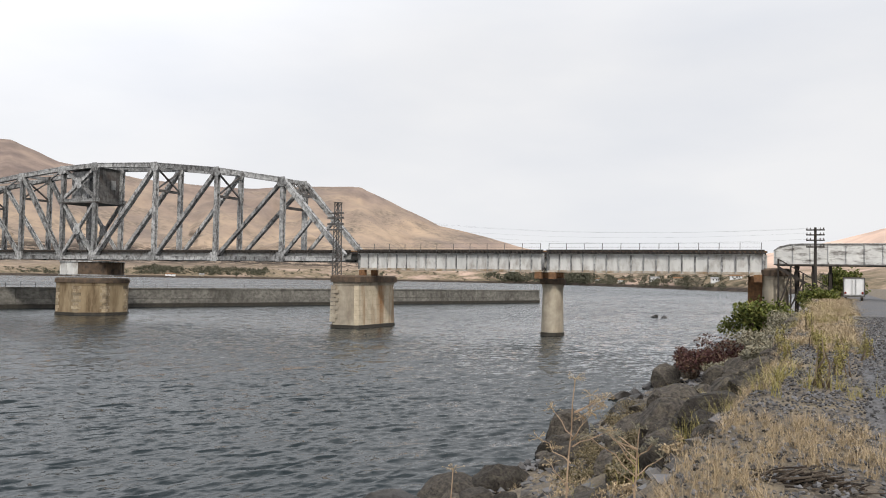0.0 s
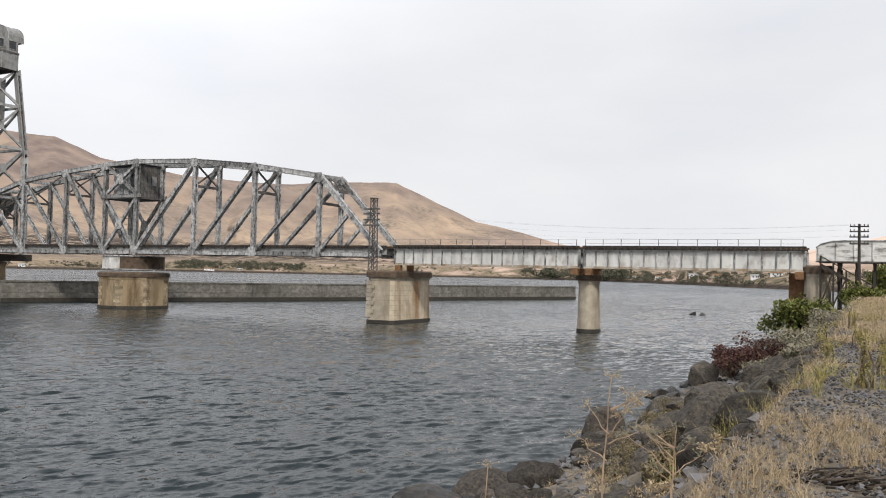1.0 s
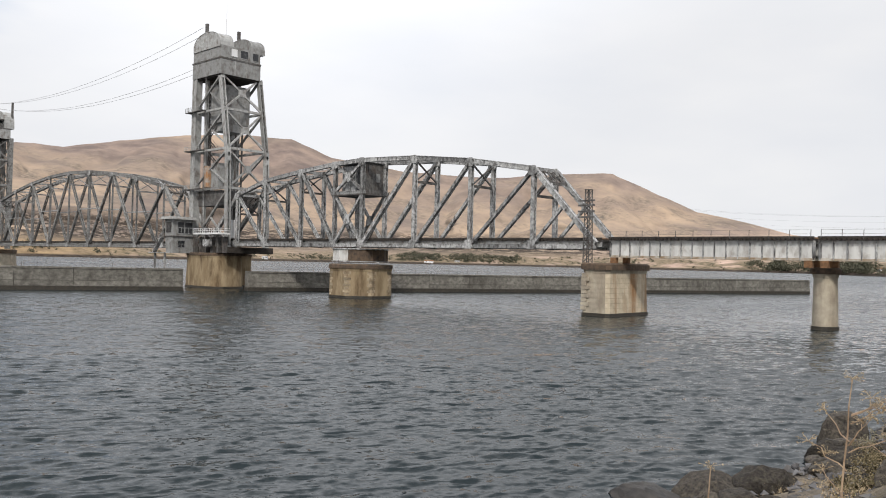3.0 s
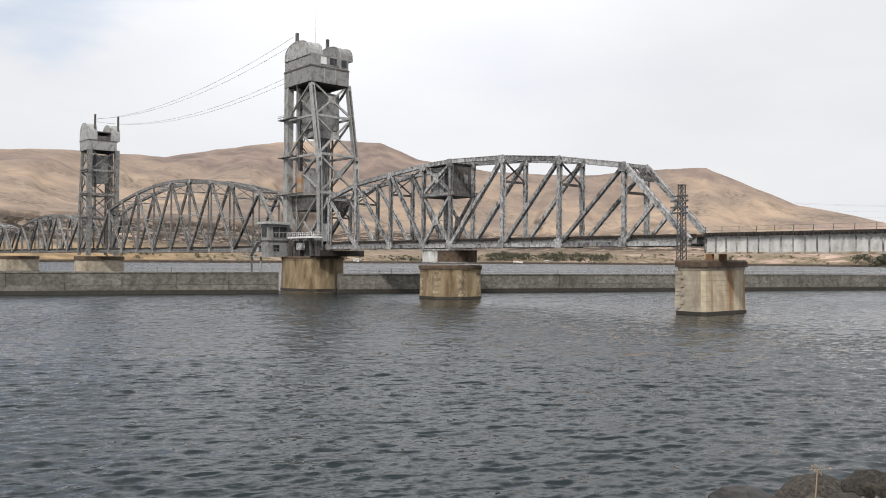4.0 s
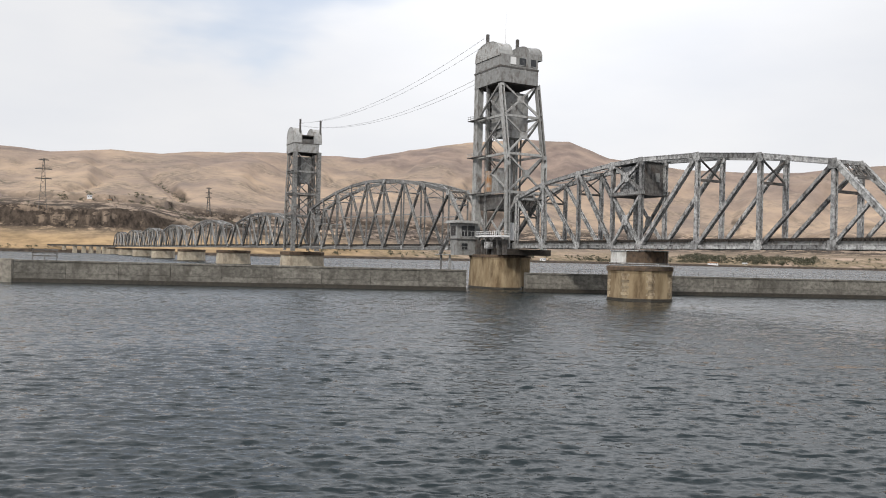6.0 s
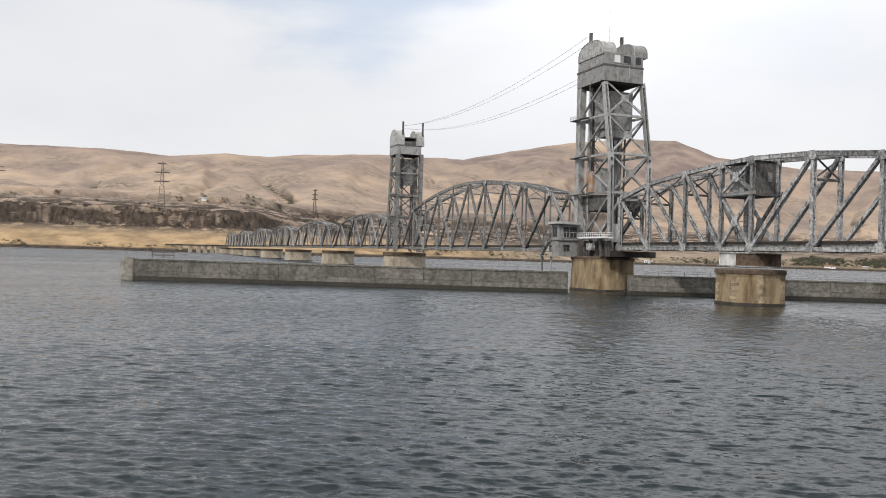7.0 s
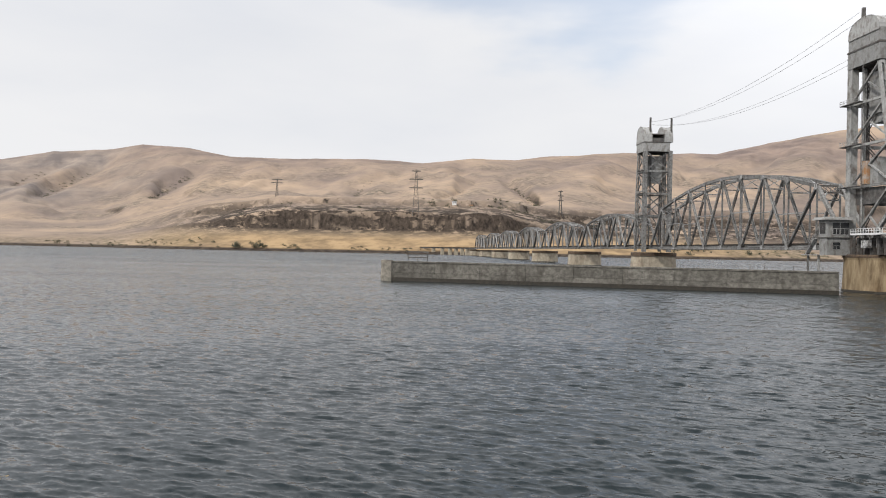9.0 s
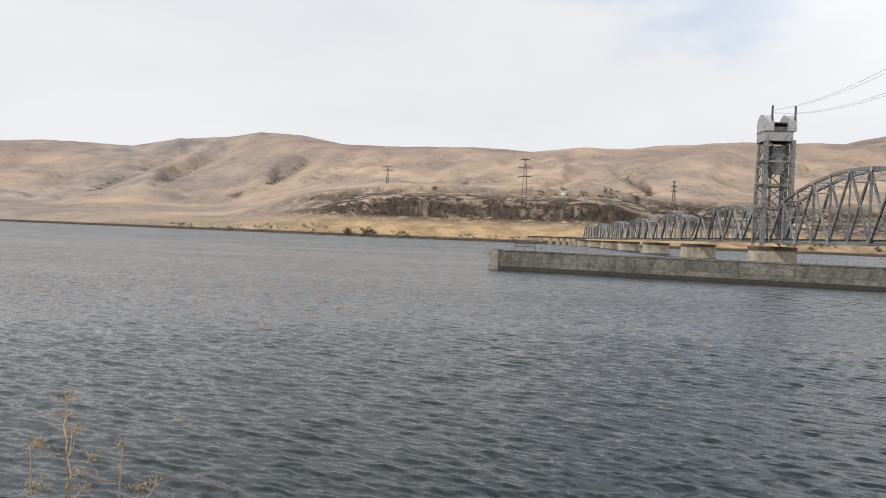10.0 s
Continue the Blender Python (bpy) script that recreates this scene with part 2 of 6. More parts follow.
SHORE_R = (700, 700, 700, 760, 850, 1000, 1450, 2000, 2100, 1950, 1600, 1300, 1400, 1700, 2100, 2400, 2400)


# ravines running down the hills: bearing and height of the head, of the foot, width and depth as angles
RAVINES = ((109.4, 5.3, 113.0, 3.1, 0.7, 0.5), (111.8, 5.3, 117.6, 2.3, 0.9, 0.55), (103.1, 5.4, 106.3, 3.3, 0.6, 0.45), (82.4, 5.1, 80.3, 3.5, 0.6, 0.5), (91.2, 5.2, 93.0, 3.8, 0.8, 0.3),
           (31.5, 5.6, 28.0, 2.2, 0.7, 0.35), (36.0, 5.4, 38.0, 2.6, 0.9, 0.4), (57.5, 7.4, 60.5, 4.2, 1.1, 0.5), (66.0, 6.2, 69.0, 4.2, 0.9, 0.4))
HILL_GRID = []


def far_z(az_deg, r):
    """Height of the far ground at a bearing and distance."""
    az, u, Z = HILL_GRID
    r0 = float(np.interp(az_deg, SHORE_AZ, SHORE_R))
    k = (r - r0) / (min(3900.0, r0 * 2.5) - r0)
    i = int(np.clip(round((az_deg - az[0]) / 0.16), 0, len(az) - 1))
    return float(np.interp(k, u, Z[i]))


def far_hills():
    az = np.arange(-60, 170.01, 0.16)
    u = np.concatenate([np.linspace(-0.04, 0.3, 46), np.linspace(0.315, 1.0, 84), [1.06, 1.15, 1.3]])
    A, U = np.meshgrid(az, u, indexing="ij")
    r0 = np.interp(A, SHORE_AZ, SHORE_R)
    r1 = np.minimum(3900.0, r0 * 2.5)
    Rr = r0 + (r1 - r0) * U
    X, Y = -np.sin(np.radians(A)) * Rr, np.cos(np.radians(A)) * Rr
    ridge = np.interp(A, RIDGE_AZ, RIDGE_EL) + 0.10 * (fractal(A * 0.8, A * 0, 3) - 0.5)
    jag = fractal(X / 60, Y / 60, 11, 5, 0.6)
    broad = fractal(X / 260, Y / 260, 5, 4)
    bench = smooth01(57, 66, A) * (1 - smooth01(101, 110, A))
    low_cliff = bench * smooth01(76, 84, A) * (1 - smooth01(97, 103, A) * 0.75)
    # heights as angles seen from the river: shore strip, cliff, broken bench, long hill
    strip = 0.10 + 1.15 * np.clip(U / 0.085, 0, 1)
    cliff = smooth01(0.085, 0.094, U + 0.022 * (jag - 0.5) + 0.03 * (broad - 0.5))
    step2 = smooth01(0.205, 0.215, U + 0.06 * (jag - 0.5) + 0.05 * (broad - 0.5))
    benched = strip + cliff * (1.05 * low_cliff + 0.25) + 0.55 * np.clip((U - 0.1) / 0.12, 0, 1) + 0.40 * step2 + 0.35 * (jag - 0.5) * smooth01(0.03, 0.12, U) * (1 - 0.6 * smooth01(0.24, 0.3, U))
    base = 2.9 + 0.3 * np.clip((U - 0.25) / 0.1, 0, 1)
    benched = np.where(U < 0.25, benched, base + 0.12 * (jag - 0.5))
    top = ridge
    hill_b = base + (top - base) * smooth01(0.27, 1.0, U) ** 0.85
    el_b = np.where(U < 0.27, benched, np.maximum(hill_b, base))
    plain = 0.08 + 0.45 * smooth01(0.0, 0.12, U) + (top - 0.53) * np.clip((U - 0.12) / 0.88, 0, 1) ** 0.9 * (0.35 + 0.65 * smooth01(0.05, 0.9, U))
    el = el_b * bench + plain * (1 - bench)
    # gullies and spurs running down the hills
    gully = np.abs(fractal(A * 0.19 + 0.9 * (broad - 0.5) + 0.5 * U, U * 1.2, 21, 4, 0.45) - 0.5) * 2
    el = el + (gully - 0.32) * 1.9 * smooth01(0.22, 0.55, U) * (1 - smooth01(0.72, 1.0, U)) * np.clip(top / 6, 0.2, 1)
    el = el + (broad - 0.5) * 0.5 * smooth01(0.25, 0.5, U) * (1 - smooth01(0.85, 1.0, U))
    for az0, el0, az1, el1, wide, deep in RAVINES:
        f = (el - el1) / (el0 - el1)
        centre = az1 + (az0 - az1) * np.clip(f, 0, 1) + 0.35 * (jag - 0.5)
        el = el - deep * np.exp(-((A - centre) / wide) ** 2) * smooth01(-0.25, 0.1, f) * (1 - smooth01(0.85, 1.2, f)) * smooth01(0.2, 0.3, U)
    el = np.where(U < 0, -0.4, el)
    Z = np.where(U < 0, -1.5, 8.0 * np.minimum(1, np.maximum(U, 0) * 20) + Rr * np.tan(np.radians(np.maximum(el, 0.02))))
    zr = 8.0 + r1 * np.tan(np.radians(ridge))
    Z = np.where(U > 1.001, zr - (U - 1) * 500, Z)
    HILL_GRID.extend([az, u, Z])
    verts = np.stack([X, Y, Z], -1)
    return sheet("ground_far_hills", verts, len(az), len(u), HILL, "dry tan grass hills with dark basalt cliffs across the river", "hills")


HILL = bpy.data.materials.new("dry_grass_and_basalt")


def build_hill_material():
    HILL.use_nodes = True
    nt = HILL.node_tree
    b = nt.nodes["Principled BSDF"]
    b.inputs["Roughness"].default_value = 1.0
    b.inputs["Specular IOR Level"].default_value = 0.1
    geo = nt.nodes.new("ShaderNodeNewGeometry")

    def noise_of(scale, detail=8.0, rough=0.6, stretch=(1, 1, 1)):
        mp = nt.nodes.new("ShaderNodeMapping")
        mp.inputs["Scale"].default_value = stretch
        nt.links.new(geo.outputs["Position"], mp.inputs["Vector"])
        n = nt.nodes.new("ShaderNodeTexNoise")
        n.inputs["Scale"].default_value, n.inputs["Detail"].default_value, n.inputs["Roughness"].default_value = scale, detail, rough
        nt.links.new(mp.outputs["Vector"], n.inputs["Vector"])
        return n.outputs["Fac"]

    def ramp(fac, *stops):
        r = nt.nodes.new("ShaderNodeValToRGB")
        r.color_ramp.elements[0].position, r.color_ramp.elements[0].color = stops[0][0], (*stops[0][1], 1)
        r.color_ramp.elements[1].position, r.color_ramp.elements[1].color = stops[-1][0], (*stops[-1][1], 1)
        for p, c in stops[1:-1]:
            e = r.color_ramp.elements.new(p)
            e.color = (*c, 1)
        nt.links.new(fac, r.inputs["Fac"])
        return r.outputs["Color"]

    def mixed(fac, a, bb):
        m = nt.nodes.new("ShaderNodeMix")
        m.data_type = "RGBA"
        nt.links.new(fac, m.inputs["Factor"])
        nt.links.new(a, m.inputs["A"])
        nt.links.new(bb, m.inputs["B"])
        return m.outputs["Result"]

    def ranged(v, a, c):
        m = nt.nodes.new("ShaderNodeMapRange")
        m.inputs["From Min"].default_value, m.inputs["From Max"].default_value = a, c
        nt.links.new(v, m.inputs["Value"])
        return m.outputs["Result"]

    grass = ramp(noise_of(0.0032, 9, 0.62), (0.36, (0.180, 0.145, 0.127)), (0.5, (0.295, 0.228, 0.178)), (0.66, (0.415, 0.313, 0.224)))
    fine = ramp(noise_of(0.05), (0.40, (0.125, 0.106, 0.09)), (0.62, (0.31, 0.242, 0.180)))
    grass = mixed(ranged(noise_of(0.007, 8), 0.44, 0.68), grass, fine)
    rock = ramp(noise_of(0.12, 8, 0.7, (1, 1, 0.4)), (0.35, (0.018, 0.015, 0.013)), (0.65, (0.085, 0.066, 0.052)))
    sep = nt.nodes.new("ShaderNodeSeparateXYZ")
    nt.links.new(geo.outputs["Normal"], sep.inputs["Vector"])
    steep = ranged(sep.outputs["Z"], 0.88, 0.74)
    # broken basalt on the low benches
    pos = nt.nodes.new("ShaderNodeSeparateXYZ")
    nt.links.new(geo.outputs["Position"], pos.inputs["Vector"])
    low = ranged(pos.outputs["Z"], 118.0, 84.0)
    over = ranged(pos.outputs["Z"], 26.0, 42.0)
    patch = ranged(noise_of(0.022, 9, 0.72, (1, 1, 2.5)), 0.44, 0.50)
    west = ranged(pos.outputs["X"], -1150.0, -1300.0)

    def times(a, c):
        m = nt.nodes.new("ShaderNodeMath")
        m.operation = "MULTIPLY"
        nt.links.new(a, m.inputs[0])
        nt.links.new(c, m.inputs[1])
        return m.outputs["Value"]

    rough_rock = times(times(times(times(low, over), patch), west), ranged(pos.outputs["Y"], -580.0, -330.0))
    steep = times(steep, ranged(pos.outputs["Z"], 190.0, 140.0))
    # olive scrub along the low shore on the downstream side
    scrub = ramp(noise_of(0.09, 6), (0.4, (0.11, 0.094, 0.062)), (0.62, (0.27, 0.208, 0.145)))
    east = times(times(ranged(pos.outputs["X"], -1750.0, -1450.0), ranged(pos.outputs["Z"], 52.0, 24.0)), ranged(noise_of(0.012, 5), 0.34, 0.5))
    # paler grass on the downstream hill: a sunlit patch and haze put into its colour
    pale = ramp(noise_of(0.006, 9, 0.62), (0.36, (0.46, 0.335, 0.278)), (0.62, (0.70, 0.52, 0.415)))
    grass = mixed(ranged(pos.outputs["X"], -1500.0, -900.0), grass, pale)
    # browner crests
    crest = ramp(noise_of(0.008, 8), (0.38, (0.15, 0.118, 0.108)), (0.64, (0.28, 0.215, 0.178)))
    grass = mixed(times(ranged(pos.outputs["Z"], 190.0, 420.0), ranged(noise_of(0.0018, 4), 0.40, 0.56)), grass, crest)
    # greyer sagebrush slopes upstream, with distance haze put into their colour
    hazy_sage = ramp(noise_of(0.01, 8), (0.38, (0.16, 0.138, 0.13)), (0.64, (0.30, 0.25, 0.212)))
    grass = mixed(times(ranged(pos.outputs["Y"], -650.0, -1250.0), ranged(noise_of(0.0022, 5), 0.36, 0.6)), grass, hazy_sage)
    grass = mixed(east, grass, scrub)
    # taller golden grass on the strip along the water
    gold = ramp(noise_of(0.03, 8), (0.38, (0.20, 0.142, 0.085)), (0.62, (0.37, 0.262, 0.15)))
    grass = mixed(times(ranged(pos.outputs["Z"], 44.0, 22.0), times(ranged(pos.outputs["Y"], 720.0, 480.0), ranged(pos.outputs["Y"], -520.0, -260.0))), grass, gold)
    mxx = nt.nodes.new("ShaderNodeMath")
    mxx.operation = "MAXIMUM"
    nt.links.new(steep, mxx.inputs[0])
    nt.links.new(rough_rock, mxx.inputs[1])
    # riprap and wet stones along the waterline
    brink = nt.nodes.new("ShaderNodeMath")
    brink.operation = "MAXIMUM"
    nt.links.new(mxx.outputs["Value"], brink.inputs[0])
    nt.links.new(ranged(pos.outputs["Z"], 6.0, 3.5), brink.inputs[1])
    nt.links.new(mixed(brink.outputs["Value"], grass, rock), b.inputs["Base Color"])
    bn = nt.nodes.new("ShaderNodeBump")
    bn.inputs["Strength"].default_value, bn.inputs["Distance"].default_value = 0.8, 2.5
    nt.links.new(noise_of(0.03, 9, 0.65), bn.inputs["Height"])
    nt.links.new(bn.outputs["Normal"], b.inputs["Normal"])


build_hill_material()
far_hills()

WATER = bpy.data.materials.new("wind_rippled_river")


def build_water_material():
    WATER.use_nodes = True
    nt = WATER.node_tree
    b = nt.nodes["Principled BSDF"]
    b.inputs["Base Color"].default_value = (0.006, 0.0125, 0.0155, 1)
    b.inputs["IOR"].default_value = 1.33
    geo = nt.nodes.new("ShaderNodeNewGeometry")
    slope = None
    # ripples longer along the crests than across them, finer and finer
    for scale, amount, stretch in ((0.28, 0.2, (1.0, 2.6, 1)), (0.9, 0.5, (1.0, 2.6, 1)), (2.4, 0.7, (1.0, 2.2, 1)), (6.5, 0.45, (1, 1.6, 1))):
        mp = nt.nodes.new("ShaderNodeMapping")
        mp.vector_type = "TEXTURE"
        mp.inputs["Rotation"].default_value = (0, 0, 2.618 + 0.2 * (scale > 1) - 0.2 * (scale > 4))
        mp.inputs["Scale"].default_value = stretch
        nt.links.new(geo.outputs["Position"], mp.inputs["Vector"])
        n = nt.nodes.new("ShaderNodeTexNoise")
        n.inputs["Scale"].default_value, n.inputs["Detail"].default_value = scale, 2.0
        nt.links.new(mp.outputs["Vector"], n.inputs["Vector"])
        c = nt.nodes.new("ShaderNodeVectorMath")
        c.operation = "SUBTRACT"
        nt.links.new(n.outputs["Color"], c.inputs[0])
        c.inputs[1].default_value = (0.5, 0.5, 0.5)
        m = nt.nodes.new("ShaderNodeVectorMath")
        m.operation = "MULTIPLY_ADD"
        nt.links.new(c.outputs["Vector"], m.inputs[0])
        m.inputs[1].default_value = (amount, amount, 0.0)
        if slope is not None:
            nt.links.new(slope, m.inputs[2])
        slope = m.outputs["Vector"]
    # wind waves lean: a slight tilt all over, and sparse short steep faces
    tilt = nt.nodes.new("ShaderNodeVectorMath")
    tilt.operation = "ADD"
    nt.links.new(slope, tilt.inputs[0])
    tilt.inputs[1].default_value = (0.078, -0.045, 0.0)
    slope = tilt.outputs["Vector"]
    for scale, steep_lo, steep_hi, lean in ((0.8, 0.60, 0.67, 0.34), (1.9, 0.61, 0.70, 0.3)):
        mp = nt.nodes.new("ShaderNodeMapping")
        mp.vector_type = "TEXTURE"
        mp.inputs["Rotation"].default_value = (0, 0, 2.618)
        mp.inputs["Scale"].default_value = (0.62, 2.1, 1)
        nt.links.new(geo.outputs["Position"], mp.inputs["Vector"])
        n = nt.nodes.new("ShaderNodeTexNoise")
        n.inputs["Scale"].default_value, n.inputs["Detail"].default_value = scale, 2.0
        nt.links.new(mp.outputs["Vector"], n.inputs["Vector"])
        face = nt.nodes.new("ShaderNodeMapRange")
        face.inputs["From Min"].default_value, face.inputs["From Max"].default_value = steep_lo, steep_hi
        nt.links.new(n.outputs["Fac"], face.inputs["Value"])
        m = nt.nodes.new("ShaderNodeVectorMath")
        m.operation = "MULTIPLY_ADD"
        nt.links.new(face.outputs["Result"], m.inputs[0])
        m.inputs[1].default_value = (0.87 * lean, -0.5 * lean, 0.0)
        nt.links.new(slope, m.inputs[2])
        slope = m.outputs["Vector"]
    # gusts: ripples grow and fade in broad patches
    gm = nt.nodes.new("ShaderNodeMapping")
    gm.inputs["Scale"].default_value = (1.0, 0.5, 1)
    nt.links.new(geo.outputs["Position"], gm.inputs["Vector"])
    g = nt.nodes.new("ShaderNodeTexNoise")
    g.inputs["Scale"].default_value, g.inputs["Detail"].default_value = 0.022, 3.0
    nt.links.new(gm.outputs["Vector"], g.inputs["Vector"])
    gr = nt.nodes.new("ShaderNodeMapRange")
    gr.inputs["From Min"].default_value, gr.inputs["From Max"].default_value = 0.3, 0.7
    gr.inputs["To Min"].default_value, gr.inputs["To Max"].default_value = 0.5, 1.25
    nt.links.new(g.outputs["Fac"], gr.inputs["Value"])
    # far out the ripples are too small to tell apart and act as roughness
    flat_pos = nt.nodes.new("ShaderNodeVectorMath")
    flat_pos.operation = "LENGTH"
    nt.links.new(geo.outputs["Position"], flat_pos.inputs[0])
    for target, a, c, lo, hi in (("rough", 60.0, 600.0, 0.05, 0.22), ("slope", 60.0, 500.0, 1.0, 1.45)):
        mr = nt.nodes.new("ShaderNodeMapRange")
        mr.inputs["From Min"].default_value, mr.inputs["From Max"].default_value = a, c
        mr.inputs["To Min"].default_value, mr.inputs["To Max"].default_value = lo, hi
        nt.links.new(flat_pos.outputs["Value"], mr.inputs["Value"])
        if target == "rough":
            nt.links.new(mr.outputs["Result"], b.inputs["Roughness"])
    both = nt.nodes.new("ShaderNodeMath")
    both.operation = "MULTIPLY"
    nt.links.new(gr.outputs["Result"], both.inputs[0])
    nt.links.new(mr.outputs["Result"], both.inputs[1])
    sc = nt.nodes.new("ShaderNodeVectorMath")
    sc.operation = "SCALE"
    nt.links.new(slope, sc.inputs[0])
    nt.links.new(both.outputs["Value"], sc.inputs["Scale"])
    ad = nt.nodes.new("ShaderNodeVectorMath")
    ad.operation = "ADD"
    nt.links.new(sc.outputs["Vector"], ad.inputs[0])
    nt.links.new(geo.outputs["Normal"], ad.inputs[1])
    nm = nt.nodes.new("ShaderNodeVectorMath")
    nm.operation = "NORMALIZE"
    nt.links.new(ad.outputs["Vector"], nm.inputs[0])
    nt.links.new(nm.outputs["Vector"], b.inputs["Normal"])


build_water_material()


def river():
    """A sheet fanned out from the shore, raised by many crossing wind waves; waves too short for the mesh fade out with distance."""
    az = np.arange(-10, 130, 0.15)
    r = [19.0]
    while r[-1] < 420:
        r.append(r[-1] * (1.0034 if r[-1] < 70 else 1.006))
    r = np.array(r + [480, 600, 900, 1500, 2600, 4600])
    A, Rr = np.meshgrid(np.radians(az), r, indexing="ij")
    X, Y = -np.sin(A) * Rr, np.cos(A) * Rr
    cell = np.gradient(r)[None, :]
    gust = (0.55 + 0.9 * fractal(X / 38, Y / 55, 51, 3)) * (1 - smooth01(250, 420, Rr))
    wave = random.Random(31)
    drift = [2.2 * fractal(X / 9, Y / 9, 35 + k, 2) for k in range(4)]
    DX, DY, Z = np.zeros_like(X), np.zeros_like(X), np.zeros_like(X)
    for k in range(56):
        length = 0.29 * (2.3 / 0.29) ** wave.random()
        way = math.radians(150 + wave.gauss(0, 27))
        phase = wave.uniform(0, 2 * math.pi)
        number = 2 * math.pi / length
        steep = 0.047 * (1.0 if length < 1.3 else 0.6)
        high = steep / number * gust * smooth01(2.2, 4.5, length / cell)
        angle = number * (X * math.cos(way) + Y * math.sin(way)) + phase + drift[k % 4]
        Z += high * np.sin(angle)
        DX += high * np.cos(angle) * math.cos(way)
        DY += high * np.cos(angle) * math.sin(way)
    return sheet("water", np.stack([X + 0.9 * DX, Y + 0.9 * DY, Z], -1), len(az), len(r), WATER, "dark grey-green river with short wind ripples", "river")


river()


# ---- near bank ----
def bank_height(x, y):
    """Rip-rap embankment along the shore: river at x about -13, level crest beside the road."""
    shore = np.interp(y, (-60, -30, -14, 0, 18, 28, 39, 57, 75, 110, 140, 240, 400), (-24, -24, -21.5, -15, -14.5, -12.6, -11.9, -12.3, -12.9, -13.0, -12.5, -9.0, -4.0))
    edge = np.interp(y, (-20, 0, 30, 60, 110), (-1.2, -1.1, -1.2, -1.8, -2.0))
    slope = np.clip((x - shore) / (edge - shore), -0.5, 1)
    crest = 6.3 - 0.15 * smooth01(0, 1, x)
    talus = 0.42 * slope + 0.58 * np.abs(slope) ** 2.6
    return crest * np.where(slope < 0, slope * 1.2, talus)


BANK = material("stony_bank_soil", (0.06, 0.05, 0.04), (0.19, 0.16, 0.125), 1.0, 7.0, 0.0, 0.06, 12, (0.24, 0.195, 0.125), 0.8, 0.7)


def near_bank():
    xs = np.concatenate([np.linspace(-45, -16, 12), np.linspace(-15.5, 6, 87), np.linspace(8, 60, 14), [120, 400, 1200, 3000]])
    ys = np.concatenate([[-3000, -800, -200], np.linspace(-60, -6, 28), np.linspace(-5, 40, 121), np.linspace(41, 140, 110), np.linspace(145, 420, 40), [700]])
    X, Y = np.meshgrid(xs, ys, indexing="ij")
    Z = bank_height(X, Y)
    near = smooth01(-16, -12, X) * (1 - smooth01(0, 4, X)) * (1 - smooth01(120, 200, Y))
    Z = Z + near * (0.55 * (fractal(X / 1.6, Y / 1.6, 61, 4) - 0.5)) * np.clip((6.6 - Z) / 2.0, 0.12, 1)
    return sheet("ground", np.stack([X, Y, Z], -1), len(xs), len(ys), BANK, "stony embankment with gravel crest and dry soil", "ground")


near_bank()


# ---- railway bridge ----
NEAR, FAR = 111.0, 117.3          # the two truss planes
MID = (NEAR + FAR) / 2
SPANS = "railway bridge spans"


def plate(parent, name, pts, y, thick, mat=None):
    """A flat plate in the plane y with the outline pts of (s, z)."""
    bm = bmesh.new()
    a = [bm.verts.new((-s, y - thick / 2, z)) for s, z in pts]
    b = [bm.verts.new((-s, y + thick / 2, z)) for s, z in pts]
    n = len(pts)
    bm.faces.new(a)
    bm.faces.new(b[::-1])
    for k in range(n):
        bm.faces.new((a[k], b[k], b[(k + 1) % n], a[(k + 1) % n]))
    bmesh.ops.recalc_face_normals(bm, faces=bm.faces)
    return part(name, bm, mat or STEEL, parent)


def gusset(parent, s, z, w, h, y, side):
    plate(parent, "gusset_plate", [(s - w / 2, z - h * 0.3), (s - w * 0.3, z + h / 2), (s + w * 0.3, z + h / 2), (s + w / 2, z - h * 0.3), (s + w * 0.3, z - h / 2), (s - w * 0.3, z - h / 2)], y + side * 0.5, 0.06)


def truss_side(parent, y, tops, bots, diagonals, posts, chord, post_size, gussets=0.0, mat=None):
    """One truss in the plane y: tops and bots are lists of (s, z) nodes; diagonals join (top index, bottom index)."""
    P = lambda n: (-n[0], y, n[1])
    for a, b in zip(tops, tops[1:]):
        member("top_chord", P(a), P(b), chord * 0.95, chord, parent, "box", mat)
    for a, b in zip(bots, bots[1:]):
        member("bottom_chord", P(a), P(b), chord * 0.8, chord * 0.85, parent, "box", mat)
    for i, j, kind, size in diagonals:
        member("diagonal", P(tops[i]), P(bots[j]), size, size * 0.75, parent, kind, mat)
    for i, j, kind in posts:
        member("post", P(bots[j]), P(tops[i]), post_size, post_size * 0.8, parent, kind, mat)
    if gussets:
        for n in tops[1:-1]:
            gusset(parent, n[0], n[1] - 0.3, gussets, gussets * 0.8, y, -1)
        for n in bots[1:-1]:
            gusset(parent, n[0], n[1] + 0.3, gussets * 1.1, gussets * 0.8, y, -1)


